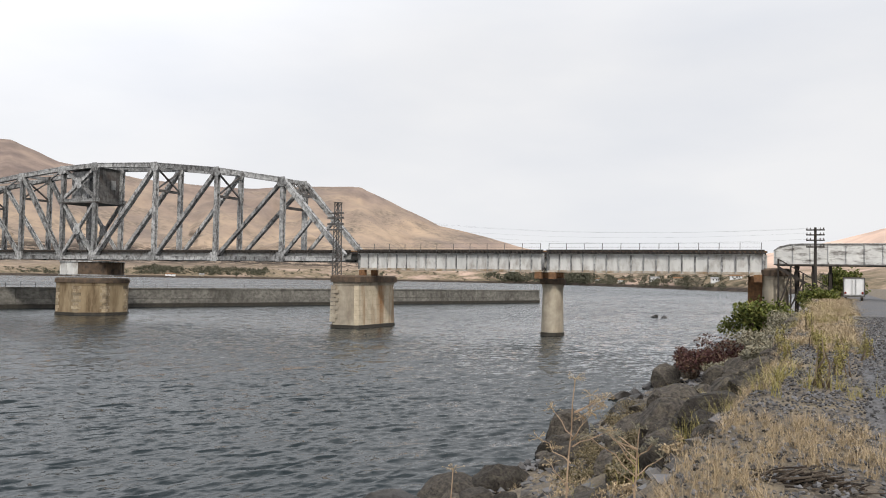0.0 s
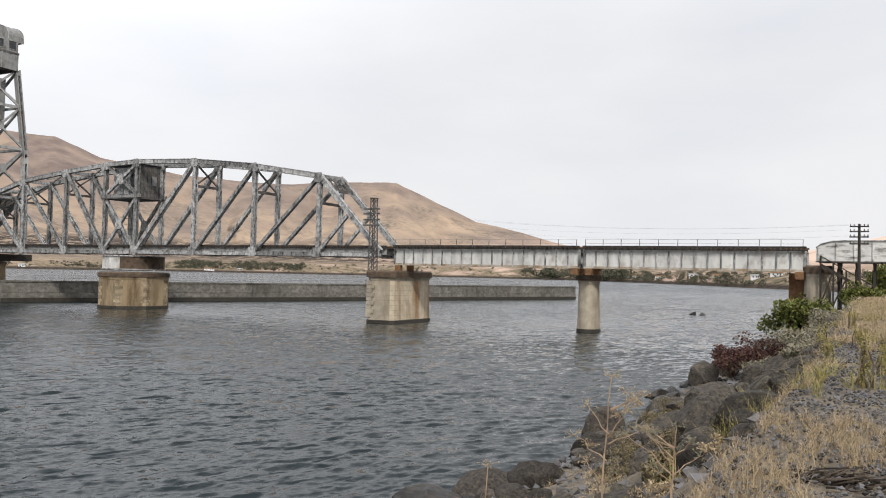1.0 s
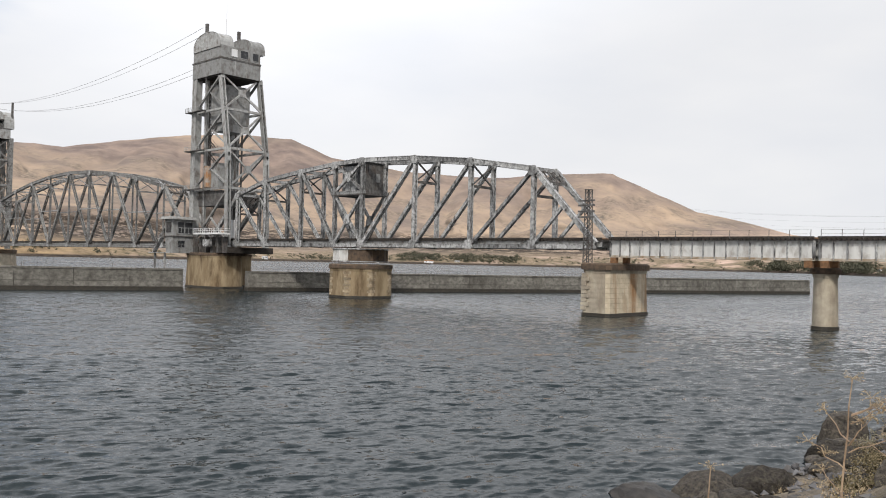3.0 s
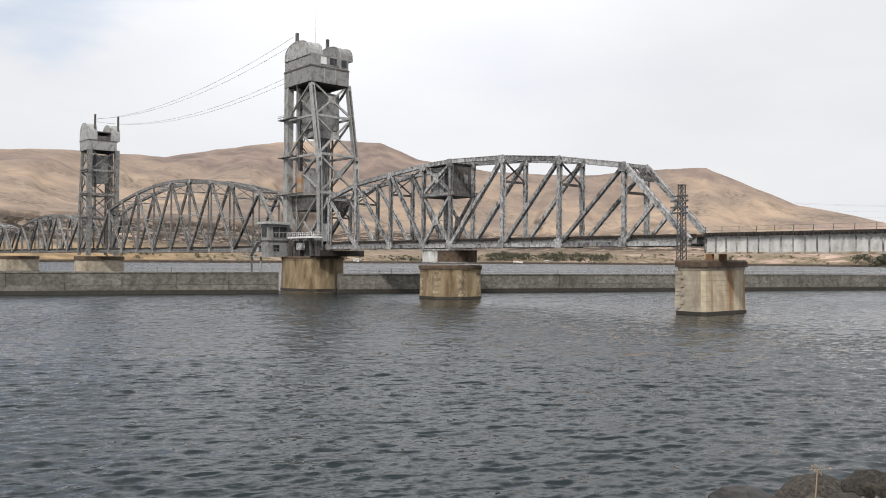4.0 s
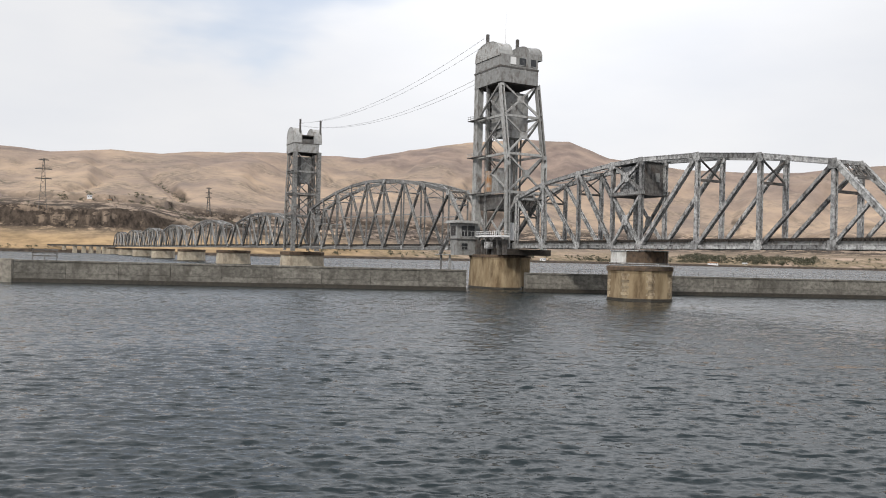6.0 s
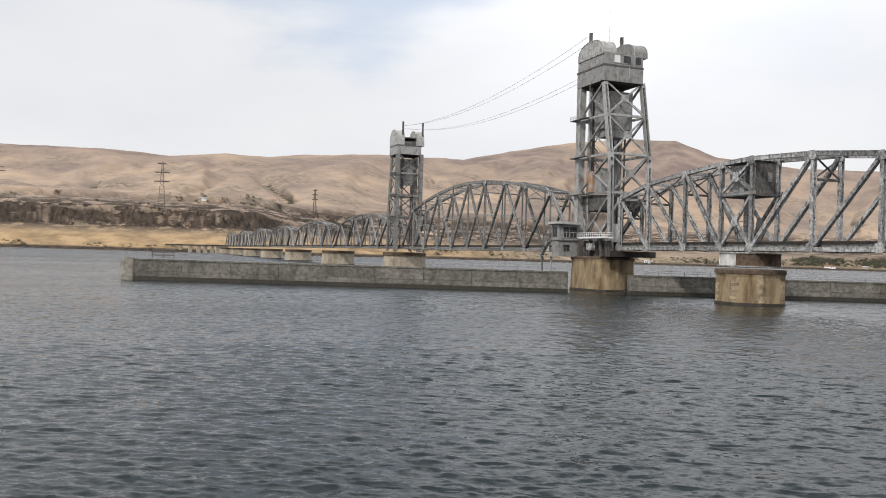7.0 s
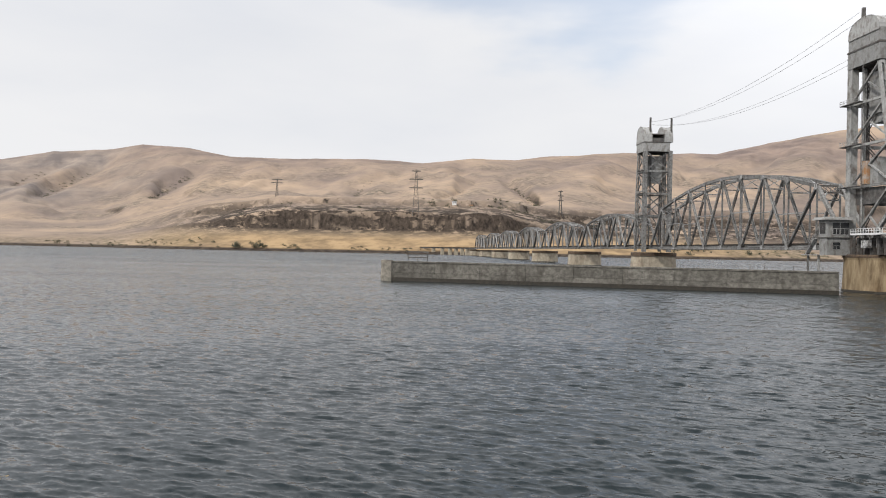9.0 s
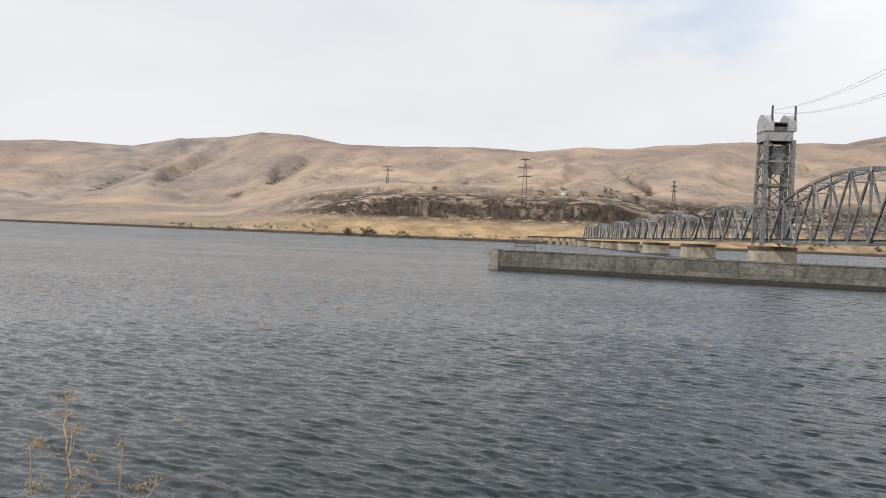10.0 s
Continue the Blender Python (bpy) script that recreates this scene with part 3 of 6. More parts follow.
def deck(parent, s0, s1, z, tie=True):
    """Stringers, sleepers, guard timbers and rails between the trusses."""
    for y in (MID - 2.3, MID + 2.3):
        bm = bmesh.new()
        box(bm, -s1, -s0, y - 0.03, y + 0.03, z - 0.98, z - 0.02)
        for zz in (z - 0.98, z - 0.04):
            box(bm, -s1, -s0, y - 0.22, y + 0.22, zz, zz + 0.036)
        k = s0 + 1.2
        while k < s1:
            box(bm, -k - 0.05, -k + 0.05, y - 0.2, y - 0.034, z - 0.94, z - 0.05)
            k += 2.4
        part("stringer", bm, STEEL_PALE, parent)
    bm = bmesh.new()
    n = int((s1 - s0) / 0.62)
    for k in range(n):
        x = -s0 - (k + 0.5) * (s1 - s0) / n
        j = 0.06 * ((k * 7919) % 13) / 13
        box(bm, x - 0.14, x + 0.14, MID - 2.75 - j, MID + 2.7 + j, z + 0.004, z + 0.30)
    part("sleeper", bm, TIMBER, parent, kind="stuff")
    for y in (MID - 2.45, MID + 2.45):
        bm = bmesh.new()
        box(bm, -s1, -s0, y - 0.12, y + 0.12, z + 0.304, z + 0.52)
        part("guard_timber", bm, TIMBER, parent)
    for y in (MID - 0.75, MID + 0.75):
        bm = bmesh.new()
        box(bm, -s1, -s0, y - 0.04, y + 0.04, z + 0.304, z + 0.48)
        part("rail", bm, RUSTY, parent)


def portal(parent, a, b, depth):
    """A latticed portal between the two trusses at the node a, running down the end post towards b."""
    A, B = Vector((-a[0], 0, a[1])), Vector((-b[0], 0, b[1]))
    d = (B - A).normalized() * depth
    # portal in the dark steel: shade inside the truss is in its colour
    for e in (0, 1):
        p = A + d * e
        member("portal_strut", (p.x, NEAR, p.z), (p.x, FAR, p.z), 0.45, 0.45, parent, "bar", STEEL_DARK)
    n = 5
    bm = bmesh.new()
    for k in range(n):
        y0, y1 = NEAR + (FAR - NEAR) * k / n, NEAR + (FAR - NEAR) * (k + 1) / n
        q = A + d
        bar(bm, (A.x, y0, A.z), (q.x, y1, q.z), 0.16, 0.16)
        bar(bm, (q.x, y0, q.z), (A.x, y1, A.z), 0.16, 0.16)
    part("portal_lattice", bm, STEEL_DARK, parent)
    for y, s in ((NEAR, 1), (FAR, -1)):
        q, r = A + d, A + d * 1.9
        member("knee_brace", (q.x, y + s * 1.6, q.z), (r.x, y, r.z), 0.3, 0.3, parent, "bar")


def swing_span():
    span = thing("truss_span", "weathered silver steel swing truss span with a dark machinery house", "bridge span", SPANS)
    zb = 10.9
    bots = [(71.1, zb), (83.5, zb), (97.7, zb), (112.1, zb), (127.4, zb), (136.2, zb), (148.0, zb), (161.7, zb), (173.5, zb), (186.0, zb)]
    tops = [(71.1, zb + 0.5), (83.5, 24.1), (97.7, 26.4), (112.1, 27.9), (127.4, 28.5), (136.2, 28.2), (148.0, 27.3), (161.7, 25.9), (173.5, 23.0), (186.0, zb + 0.5)]
    for y in (NEAR, FAR):
        diag = [(1, 2, "lace", 0.72), (2, 3, "lace", 0.78), (3, 4, "lace", 0.9), (6, 5, "lace", 0.9), (7, 6, "lace", 0.78), (8, 7, "lace", 0.72)]
        truss_side(span, y, tops, bots, diag, [(i, i, "lace") for i in range(1, 9)], 0.85, 0.85, 2.0)
        # sub-diagonal of the end panels
        member("sub_diagonal", (-83.5, y, 11.2), (-77.2, y, 17.8), 0.55, 0.5, span, "lace")
        # bracing of the pivot tower, below and beside the machinery house
        for a, b in (((127.4, 21.6), (136.2, 11.2)), ((136.2, 21.6), (127.4, 11.2)), ((127.4, 28.2), (136.2, 22.2)), ((136.2, 28.2), (127.4, 22.2))):
            member("cross_brace", (-a[0], y, a[1]), (-b[0], y, b[1]), 0.6, 0.5, span, "lace")
        member("tie_strut", (-126.6, y, 21.9), (-137.2, y, 21.9), 0.6, 0.7, span)
        gusset(span, 131.8, 16.4, 2.0, 2.0, y, -0.9)
        gusset(span, 131.8, 25.2, 2.0, 2.0, y, -0.9)
    # floor beams, sway and bottom bracing are coloured dark for the shade inside the truss
    for i in range(1, 9):
        a, b = tops[i], bots[i]
        member("cross_strut", (-a[0], NEAR, a[1]), (-a[0], FAR, a[1]), 0.5, 0.6, span, "bar")
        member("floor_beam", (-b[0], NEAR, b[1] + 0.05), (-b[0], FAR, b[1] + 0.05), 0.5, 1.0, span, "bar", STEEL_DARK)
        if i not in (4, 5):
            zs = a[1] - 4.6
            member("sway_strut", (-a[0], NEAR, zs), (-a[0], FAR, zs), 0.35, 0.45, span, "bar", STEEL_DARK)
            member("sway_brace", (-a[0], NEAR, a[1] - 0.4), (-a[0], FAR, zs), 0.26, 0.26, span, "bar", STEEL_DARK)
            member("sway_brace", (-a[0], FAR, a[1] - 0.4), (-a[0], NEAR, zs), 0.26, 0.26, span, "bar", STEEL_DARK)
        if i < 8:
            c = tops[i + 1]
            member("lateral_brace", (-a[0], NEAR, a[1]), (-c[0], FAR, c[1]), 0.25, 0.25, span, "bar")
            member("lateral_brace", (-a[0], FAR, a[1]), (-c[0], NEAR, c[1]), 0.25, 0.25, span, "bar")
            e, g = bots[i], bots[i + 1]
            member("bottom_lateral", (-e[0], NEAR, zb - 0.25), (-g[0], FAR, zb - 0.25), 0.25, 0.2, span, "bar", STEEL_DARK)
    portal(span, tops[1], tops[0], 3.4)
    portal(span, tops[8], tops[9], 3.0)
    deck(span, 70.4, 188, 11.85)
    # machinery house hung between the posts over the pivot
    bm = bmesh.new()
    box(bm, -136.9, -126.9, NEAR - 0.5, FAR + 0.5, 21.35, 21.6)
    part("house_floor", bm, STEEL_DARK, span)
    bm = bmesh.new()
    box(bm, -127.75, -127.55, NEAR + 0.6, FAR - 0.6, 21.7, 28.1)
    part("house_wall", bm, STEEL_DARK, span, "dark sheet metal house wall")
    for y in np.linspace(NEAR + 0.7, FAR - 0.7, 6):
        bm = bmesh.new()
        box(bm, -127.546, -127.46, y - 0.07, y + 0.07, 21.7, 28.1)
        part("wall_rib", bm, STEEL_DARK, span)
    # pale panel in place of a small hole that light shows through
    bm = bmesh.new()
    box(bm, -127.45, -127.40, FAR - 2.6, FAR - 1.5, 24.2, 26.0)
    part("house_window", bm, STEEL_PALE, span, "pale panel standing in for light through a small hole")
    bm = bmesh.new()
    box(bm, -135.2, -127.9, FAR - 0.9, FAR - 0.75, 21.7, 28.0)
    part("house_wall", bm, STEEL_DARK, span)
    bm = bmesh.new()
    box(bm, -135.0, -130.6, NEAR + 0.9, NEAR + 1.05, 21.7, 27.6)
    part("house_wall", bm, STEEL, span, "grey sheet metal house wall")
    # dark panel for the unlit inside seen through the open doorway
    bm = bmesh.new()
    box(bm, -130.2, -128.4, NEAR + 0.9, NEAR + 1.05, 21.7, 26.8)
    part("house_door", bm, GLASS, span, "dark panel standing in for the shade in an open doorway")
    bm = bmesh.new()
    box(bm, -135.9, -127.8, NEAR + 0.7, FAR - 0.7, 28.104, 28.25)
    part("house_roof", bm, STEEL_DARK, span)
    # stair landing and rails in the pivot tower
    bm = bmesh.new()
    for z in (14.4, 15.4, 16.4, 17.5):
        bar(bm, (-128.0, NEAR + 0.7, z), (-132.2, NEAR + 0.7, z), 0.09, 0.09)
    for s in (128.2, 130.2, 132.1):
        bar(bm, (-s, NEAR + 0.7, 12.2), (-s, NEAR + 0.7, 17.6), 0.1, 0.1)
    part("landing_rail", bm, STEEL_DARK, span)
    bm = bmesh.new()
    for o in (-0.35, 0.35):
        bar(bm, (-126.6, NEAR + 1.2 + o, 12.3), (-120.2, NEAR + 1.2 + o, 21.6), 0.1, 0.2)
    for k in range(24):
        f = k / 24
        bar(bm, (-126.6 + 6.4 * f, NEAR + 0.85, 12.3 + 9.3 * f), (-126.6 + 6.4 * f, NEAR + 1.55, 12.3 + 9.3 * f), 0.06, 0.06)
    part("ladder", bm, STEEL_DARK, span)
    # turntable drum under the pivot
    bm = bmesh.new()
    cx, cy, r = -131.2, MID, 5.7
    bmesh.ops.create_cone(bm, cap_ends=True, segments=48, radius1=r, radius2=r, depth=2.6, matrix=Matrix.Translation((cx, cy, 8.85)))
    drum = part("turntable_drum", bm, GIRDER, span, "pale riveted turntable drum, rust and shade coloured dark brown on its downstream side")
    # faces turned downstream take a dark brown that holds both rust and shade
    drum.data.materials.append(CAP)
    for f in drum.data.polygons:
        f.material_index = 1 if f.normal.x > 0.42 else 0
    for z, rr in ((7.55, r + 0.35), (10.12, r + 0.25)):
        bm = bmesh.new()
        bmesh.ops.create_cone(bm, cap_ends=True, segments=48, radius1=rr, radius2=rr, depth=0.22, matrix=Matrix.Translation((cx, cy, z)))
        part("drum_ring", bm, STEEL, span)
    for k in range(24):
        a = 2 * math.pi * k / 24
        bm = bmesh.new()
        box(bm, r + 0.004, r + 0.12, -0.06, 0.06, 7.67, 10.0)
        ob = part("drum_stiffener", bm, CAP if math.cos(a) > 0.42 else GIRDER, span)
        ob.matrix_basis = pose(cx, cy, 0, 0, 0, math.degrees(a))
    return span


swing_span()


def warren_span(s0, s1, panels, zb, rise, label, chord=0.9, lattice=True):
    """A camelback through truss: rise(v) gives the height of the top chord over the bottom one for v from -1 to 1."""
    span = thing("truss_span", label, "bridge span", SPANS)
    n = panels
    S = [s0 + (s1 - s0) * k / n for k in range(n + 1)]
    bots = [(s, zb) for s in S]
    tops = [bots[0]] + [(s, zb + rise(2 * k / n - 1)) for k, s in enumerate(S)][1:-1] + [bots[-1]]
    kind = "lace" if lattice else "bar"
    for y in (NEAR, FAR):
        diag = []
        for k in range(1, n):
            if k % 2:
                diag += [(k, k - 1, kind, 0.8), (k, k + 1, kind, 0.8)] if 1 < k < n - 1 else [(k, k + 1 if k == 1 else k - 1, kind, 0.8)]
        truss_side(span, y, tops, bots, diag, [(i, i, "bar") for i in range(1, n)], chord, 0.42 if lattice else 0.6, 1.8 if lattice else 0, STEEL_OLD)
        if lattice:
            # light struts that halve the diagonals
            for k in range(2, n - 1, 2):
                zm = (tops[k][1] + zb) / 2
                member("sub_strut", (-(tops[k - 1][0] + S[k]) / 2, y, zm), (-(tops[k + 1][0] + S[k]) / 2, y, zm), 0.3, 0.3, span, "bar")
    for i in range(1, n):
        a, b = tops[i], bots[i]
        member("cross_strut", (-a[0], NEAR, a[1]), (-a[0], FAR, a[1]), 0.4, 0.5, span, "bar")
        # floor beam coloured dark for the shade under the deck
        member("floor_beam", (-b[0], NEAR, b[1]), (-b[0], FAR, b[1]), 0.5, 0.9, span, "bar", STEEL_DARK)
        if lattice:
            zs = a[1] - 3.8
            member("sway_strut", (-a[0], NEAR, zs), (-a[0], FAR, zs), 0.3, 0.35, span, "bar")
            member("sway_brace", (-a[0], NEAR, a[1]), (-a[0], FAR, zs), 0.2, 0.2, span, "bar")
            member("sway_brace", (-a[0], FAR, a[1]), (-a[0], NEAR, zs), 0.2, 0.2, span, "bar")
        if i < n - 1:
            c = tops[i + 1]
            member("lateral_brace", (-a[0], NEAR, a[1]), (-c[0], FAR, c[1]), 0.22, 0.22, span, "bar")
            member("lateral_brace", (-a[0], FAR, a[1]), (-c[0], NEAR, c[1]), 0.22, 0.22, span, "bar")
    portal(span, tops[1], tops[0], 2.6)
    portal(span, tops[-2], tops[-1], 2.6)
    deck(span, s0, s1, zb + 0.9)
    return span


warren_span(194.5, 352, 10, 10.3, lambda v: 23.8 - 11.0 * abs(v) ** 1.9, "grey steel vertical lift span hung between two towers")
for k in range(6):
    warren_span(359 + 133 * k, 359 + 133 * k + 128, 8, 10.6, lambda v: 17.5 - 7.0 * abs(v) ** 1.8, "grey steel camelback truss span over open water", 0.85, False)


def handrail(parent, s0, s1, y, z, height=1.0, pitch=2.7):
    n = max(1, round((s1 - s0) / pitch))
    for k in range(n + 1):
        bm = bmesh.new()
        s = s0 + (s1 - s0) * k / n
        bar(bm, (-s, y, z - 0.1), (-s + 0.03, y, z + height), 0.07, 0.07)
        part("rail_post", bm, STEEL_DARK, parent)
    for h in (0.5, 0.97):
        bm = bmesh.new()
        bar(bm, (-s0, y, z + height * h), (-s1, y, z + height * h), 0.025, 0.025)
        part("rail_wire", bm, STEEL_DARK, parent)


def plate_girder(s0, s1, w0, w1, zb, zt, label):
    span = thing("girder_span", label, "bridge span", SPANS)
    for y in (w0, w1):
        bm = bmesh.new()
        box(bm, -s1, -s0, y - 0.04, y + 0.04, zb, zt)
        part("web_plate", bm, GIRDER, span)
        bm = bmesh.new()
        box(bm, -s1, -s0, y - 0.24, y + 0.24, zt, zt + 0.1)
        box(bm, -s1, -s0, y - 0.10, y - 0.044, zt - 0.22, zt - 0.004)
        part("top_flange", bm, GIRDER, span)
        bm = bmesh.new()
        box(bm, -s1, -s0, y - 0.24, y + 0.24, zb - 0.1, zb)
        box(bm, -s1, -s0, y - 0.10, y - 0.044, zb + 0.004, zb + 0.22)
        part("bottom_flange", bm, RUSTY_PAINT, span, "rust-streaked bottom flange")
    n = round((s1 - s0) / 1.75)
    for k in range(n + 1):
        bm = bmesh.new()
        x = -s0 - 0.15 - (s1 - s0 - 0.3) * k / n
        wide = 0.09 if k in (0, n) else 0.045
        box(bm, x - wide, x + wide, w0 - 0.23, w0 - 0.106, zb + 0.004, zt - 0.004)
        box(bm, x - wide * 2.4, x + wide * 2.4, w0 - 0.10, w0 - 0.044, zb + 0.224, zt - 0.224)
        # darker than the web: the shadow line beside each stiffener is in its colour
        part("stiffener", bm, STEEL, span)
    for s in (s0 + 0.8, s1 - 0.8):
        for y in (w0, w1):
            bm = bmesh.new()
            box(bm, -s - 0.5, -s + 0.5, y - 0.35, y + 0.35, 8.3, zb - 0.104)
            part("bearing", bm, RUSTY, span, "rusty bearing shoe")
    for k in range(7):
        s = s0 + 1 + (s1 - s0 - 2) * k / 6
        member("cross_frame", (-s, w0, zb + 0.3), (-s, w1, zt - 0.3), 0.15, 0.15, span, "bar", STEEL_DARK)
        member("cross_frame", (-s, w1, zb + 0.3), (-s, w0, zt - 0.3), 0.15, 0.15, span, "bar", STEEL_DARK)
    bm = bmesh.new()
    n = int((s1 - s0) / 0.6)
    for k in range(n):
        x = -s0 - (k + 0.5) * (s1 - s0) / n
        j = 0.08 * ((k * 7919) % 13) / 13
        box(bm, x - 0.14, x + 0.14, w0 - 0.75 - j, w1 + 0.7 + j, zt + 0.104, zt + 0.42)
    part("sleeper", bm, TIMBER, span, kind="stuff")
    for y in (w0 - 0.45, w1 + 0.4):
        bm = bmesh.new()
        box(bm, -s1, -s0, y - 0.12, y + 0.12, zt + 0.424, zt + 0.68)
        part("guard_timber", bm, TIMBER, span)
    for y in (MID - 0.75, MID + 0.75):
        bm = bmesh.new()
        box(bm, -s1, -s0, y - 0.04, y + 0.04, zt + 0.424, zt + 0.6)
        part("rail", bm, RUSTY, span)
    handrail(span, s0 + 0.4, s1 - 0.4, w0 - 0.6, zt + 0.42, 1.15)
    return span


RUSTY_PAINT = material("rust_streaked_paint", (0.24, 0.17, 0.10), (0.46, 0.43, 0.38), 0.8, 1.1, 0.0, 0.01, 6)
plate_girder(38.0, 69.2, 112.3, 116.0, 9.35, 11.8, "pale painted steel plate girder span with stained stiffeners darkened for shadow lines")
plate_girder(8.3, 37.5, 112.3, 116.0, 9.35, 11.8, "pale painted steel plate girder span beside the shore abutment")


def approach_span():
    """Through plate girders with rounded ends that carry the track over the shore road."""
    span = thing("girder_span", "white through plate girder span with peeling paint over the road", "bridge span", SPANS)
    for y in (111.4, 117.0):
        pts = [(7.2, 10.65), (7.2, 12.3), (6.6, 12.75), (5.4, 13.08), (4.0, 13.15), (-21.0, 13.15), (-22.4, 13.0), (-23.4, 12.4), (-23.4, 10.65)]
        plate(span, "web_plate", pts, y, 0.08, PEELING)
        bm = bmesh.new()
        for a, b in zip(pts[1:], pts[2:-1] + [pts[-2]]):
            if a != b:
                bar(bm, (-a[0], y, a[1] + 0.04), (-b[0], y, b[1] + 0.04), 0.45, 0.09)
        part("top_flange", bm, STEEL, span)
        bm = bmesh.new()
        box(bm, -7.2, 23.4, y - 0.24, y + 0.24, 10.5, 10.65)
        part("bottom_flange", bm, STEEL_DARK, span, "dark stained bottom flange")
        for k in range(16):
            bm = bmesh.new()
            x = -6.9 + k * 2.0
            top = 12.4 if k in (0, 15) else 13.05
            box(bm, x - 0.05, x + 0.05, y - 0.22, y - 0.044, 10.654, top)
            part("stiffener", bm, PEELING, span)
    bm = bmesh.new()
    box(bm, -7.2, 23.4, 111.5, 116.9, 10.9, 11.5)
    part("deck_plate", bm, TIMBER, span)
    return span


PEELING = material("peeling_white_paint", (0.50, 0.50, 0.49), (0.64, 0.64, 0.62), 0.7, 0.9, 0.0, 0.01, 4, (0.07, 0.055, 0.045), 1.0, 0.95, stain_stretch=(0.7, 1, 2.2))
approach_span()


# ---- lift towers ----
def lift_tower(sv, sb_base, sb_top, label, near=True):
    """Four-legged steel tower: vertical legs on the lift side at sv, battered legs on the other side."""
    t = thing("lift_tower", label, "bridge tower", "lift towers")

    def tower_member(name, p, q, w, h, owner, kind="box"):
        return member(name, p, q, w, h, owner, kind, STEEL if near else STEEL_OLD)

    y0, y1, top = 109.0, 120.1, 53.6
    sgn = 1 if sb_base < sv else -1
    knee = sb_base + (sb_top - sb_base) * 0.18
    sb = lambda z: float(np.interp(z, (9, 33, top), (sb_base, knee, sb_top)))
    for y in (y0, y1):
        tower_member("leg", (-sv, y, 8.8), (-sv, y, top), 1.7, 1.9, t)
        for za, zb in ((9, 33), (33, top)):
            tower_member("leg", (-sb(za), y, za), (-sb(zb), y, zb), 1.15, 1.15, t, "lace")
        tower_member("guide_column", (-sv + sgn * 3.4, y + (0.9 if y == y0 else -0.9), 9.5), (-sv + sgn * 3.4, y + (0.9 if y == y0 else -0.9), top), 0.7, 0.6, t, "lace")
    levels = (10.6, 24.8, 34.6, 44.6, top)
    for z0, z1 in zip(levels, levels[1:]):
        for y in (y0, y1):
            tower_member("side_brace", (-sv, y, z0 + 0.6), (-sb(z1), y, z1 - 0.4), 0.5, 0.45, t, "bar")
            tower_member("side_brace", (-sb(z0), y, z0 + 0.6), (-(sv + sb(z0)) / 2, y, (z0 + z1) / 2), 0.4, 0.35, t, "bar")
            if z1 < top:
                tower_member("side_strut", (-sv, y, z1), (-sb(z1), y, z1), 0.5, 0.55, t, "bar")
        # face across the track
        if z0 > 20:
            zm = (z0 + z1) / 2
            c = Vector((-sb(zm), (y0 + y1) / 2, zm))
            for y in (y0, y1):
                for z in (z0, z1):
                    tower_member("face_brace", (-sb(z), y, z), c, 0.42, 0.42, t, "bar")
            bm = bmesh.new()
            box(bm, c.x - 0.25, c.x + 0.25, c.y - 1.0, c.y + 1.0, c.z - 0.9, c.z + 0.9)
            part("gusset_plate", bm, STEEL, t)
        tower_member("face_strut", (-sb(z1), y0, z1), (-sb(z1), y1, z1), 0.5, 0.6, t, "bar")
        tower_member("face_strut", (-sv, y0, z1), (-sv, y1, z1), 0.5, 0.8, t, "bar")
        if z0 > 20 and not near:
            tower_member("face_brace", (-sv, y0, z0), (-sv, y1, z1), 0.4, 0.4, t, "bar")
            tower_member("face_brace", (-sv, y1, z0), (-sv, y0, z1), 0.4, 0.4, t, "bar")
    for y, d in ((y0, 1), (y1, -1)):
        tower_member("knee_brace", (-sb(19), y, 19), (-sb(24.8), y + d * 3.5, 24.6), 0.4, 0.4, t, "bar")
    # machinery house
    a, b = sorted((-sv - sgn * 1.0, -sb_top + sgn * 1.0))
    w0, w1 = y0 - 0.9, y1 - 0.4
    bm = bmesh.new()
    box(bm, a, b, w0, w1, 53.2, 57.0)
    part("machinery_house", bm, STEEL, t, "grey riveted plate machinery house")
    bm = bmesh.new()
    box(bm, a - 0.12, b + 0.12, w0 - 0.12, w1 + 0.12, 57.004, 57.4)
    part("belt_course", bm, STEEL_DARK, t)
    if near:
        bm = bmesh.new()
        box(bm, a + 0.1, b - 0.1, w0 + 0.1, w1 - 0.1, 57.404, 60.4)
        part("parapet", bm, STEEL, t)
    hood_z, hood_h = (60.0, 4.3) if near else (57.41, 7.2)
    bm = bmesh.new()
    box(bm, a + 0.3, b - 0.3, w0 + 0.3, w1 - 0.3, 52.9, 53.196)
    part("house_floor", bm, TIMBER, t)
    fx = -sb_top + sgn * 0.904 if near else 0
    if near:
        for y, m, wd in ((112.0, WHITE, 1.7), (114.9, GLASS, 2.0), (118.2, GLASS, 1.6)):
            bm = bmesh.new()
            box(bm, fx, fx + 0.06, y - wd / 2, y + wd / 2, 58.0, 59.9)
            win = part("window", bm, m, t, "louvred panel" if m is WHITE else "dark window pane")
            bm = bmesh.new()
            for z in (57.95, 59.95):
                box(bm, fx, fx + 0.12, y - wd / 2 - 0.1, y + wd / 2 + 0.1, z - 0.06, z + 0.06)
            part("window_frame", bm, STEEL, win)
        for y in (112.2, 115.6):
            bm = bmesh.new()
            box(bm, fx, fx + 0.2, y - 0.08, y + 0.08, 53.3, 57.0)
            part("panel_rib", bm, STEEL, t)
    # rounded hoods over the rope sheaves
    mid = (a + b) / 2
    for y in (y0 + 0.9, y1 - 0.9):
        bm = bmesh.new()
        n, r = 18, (b - a) / 2 * 0.93
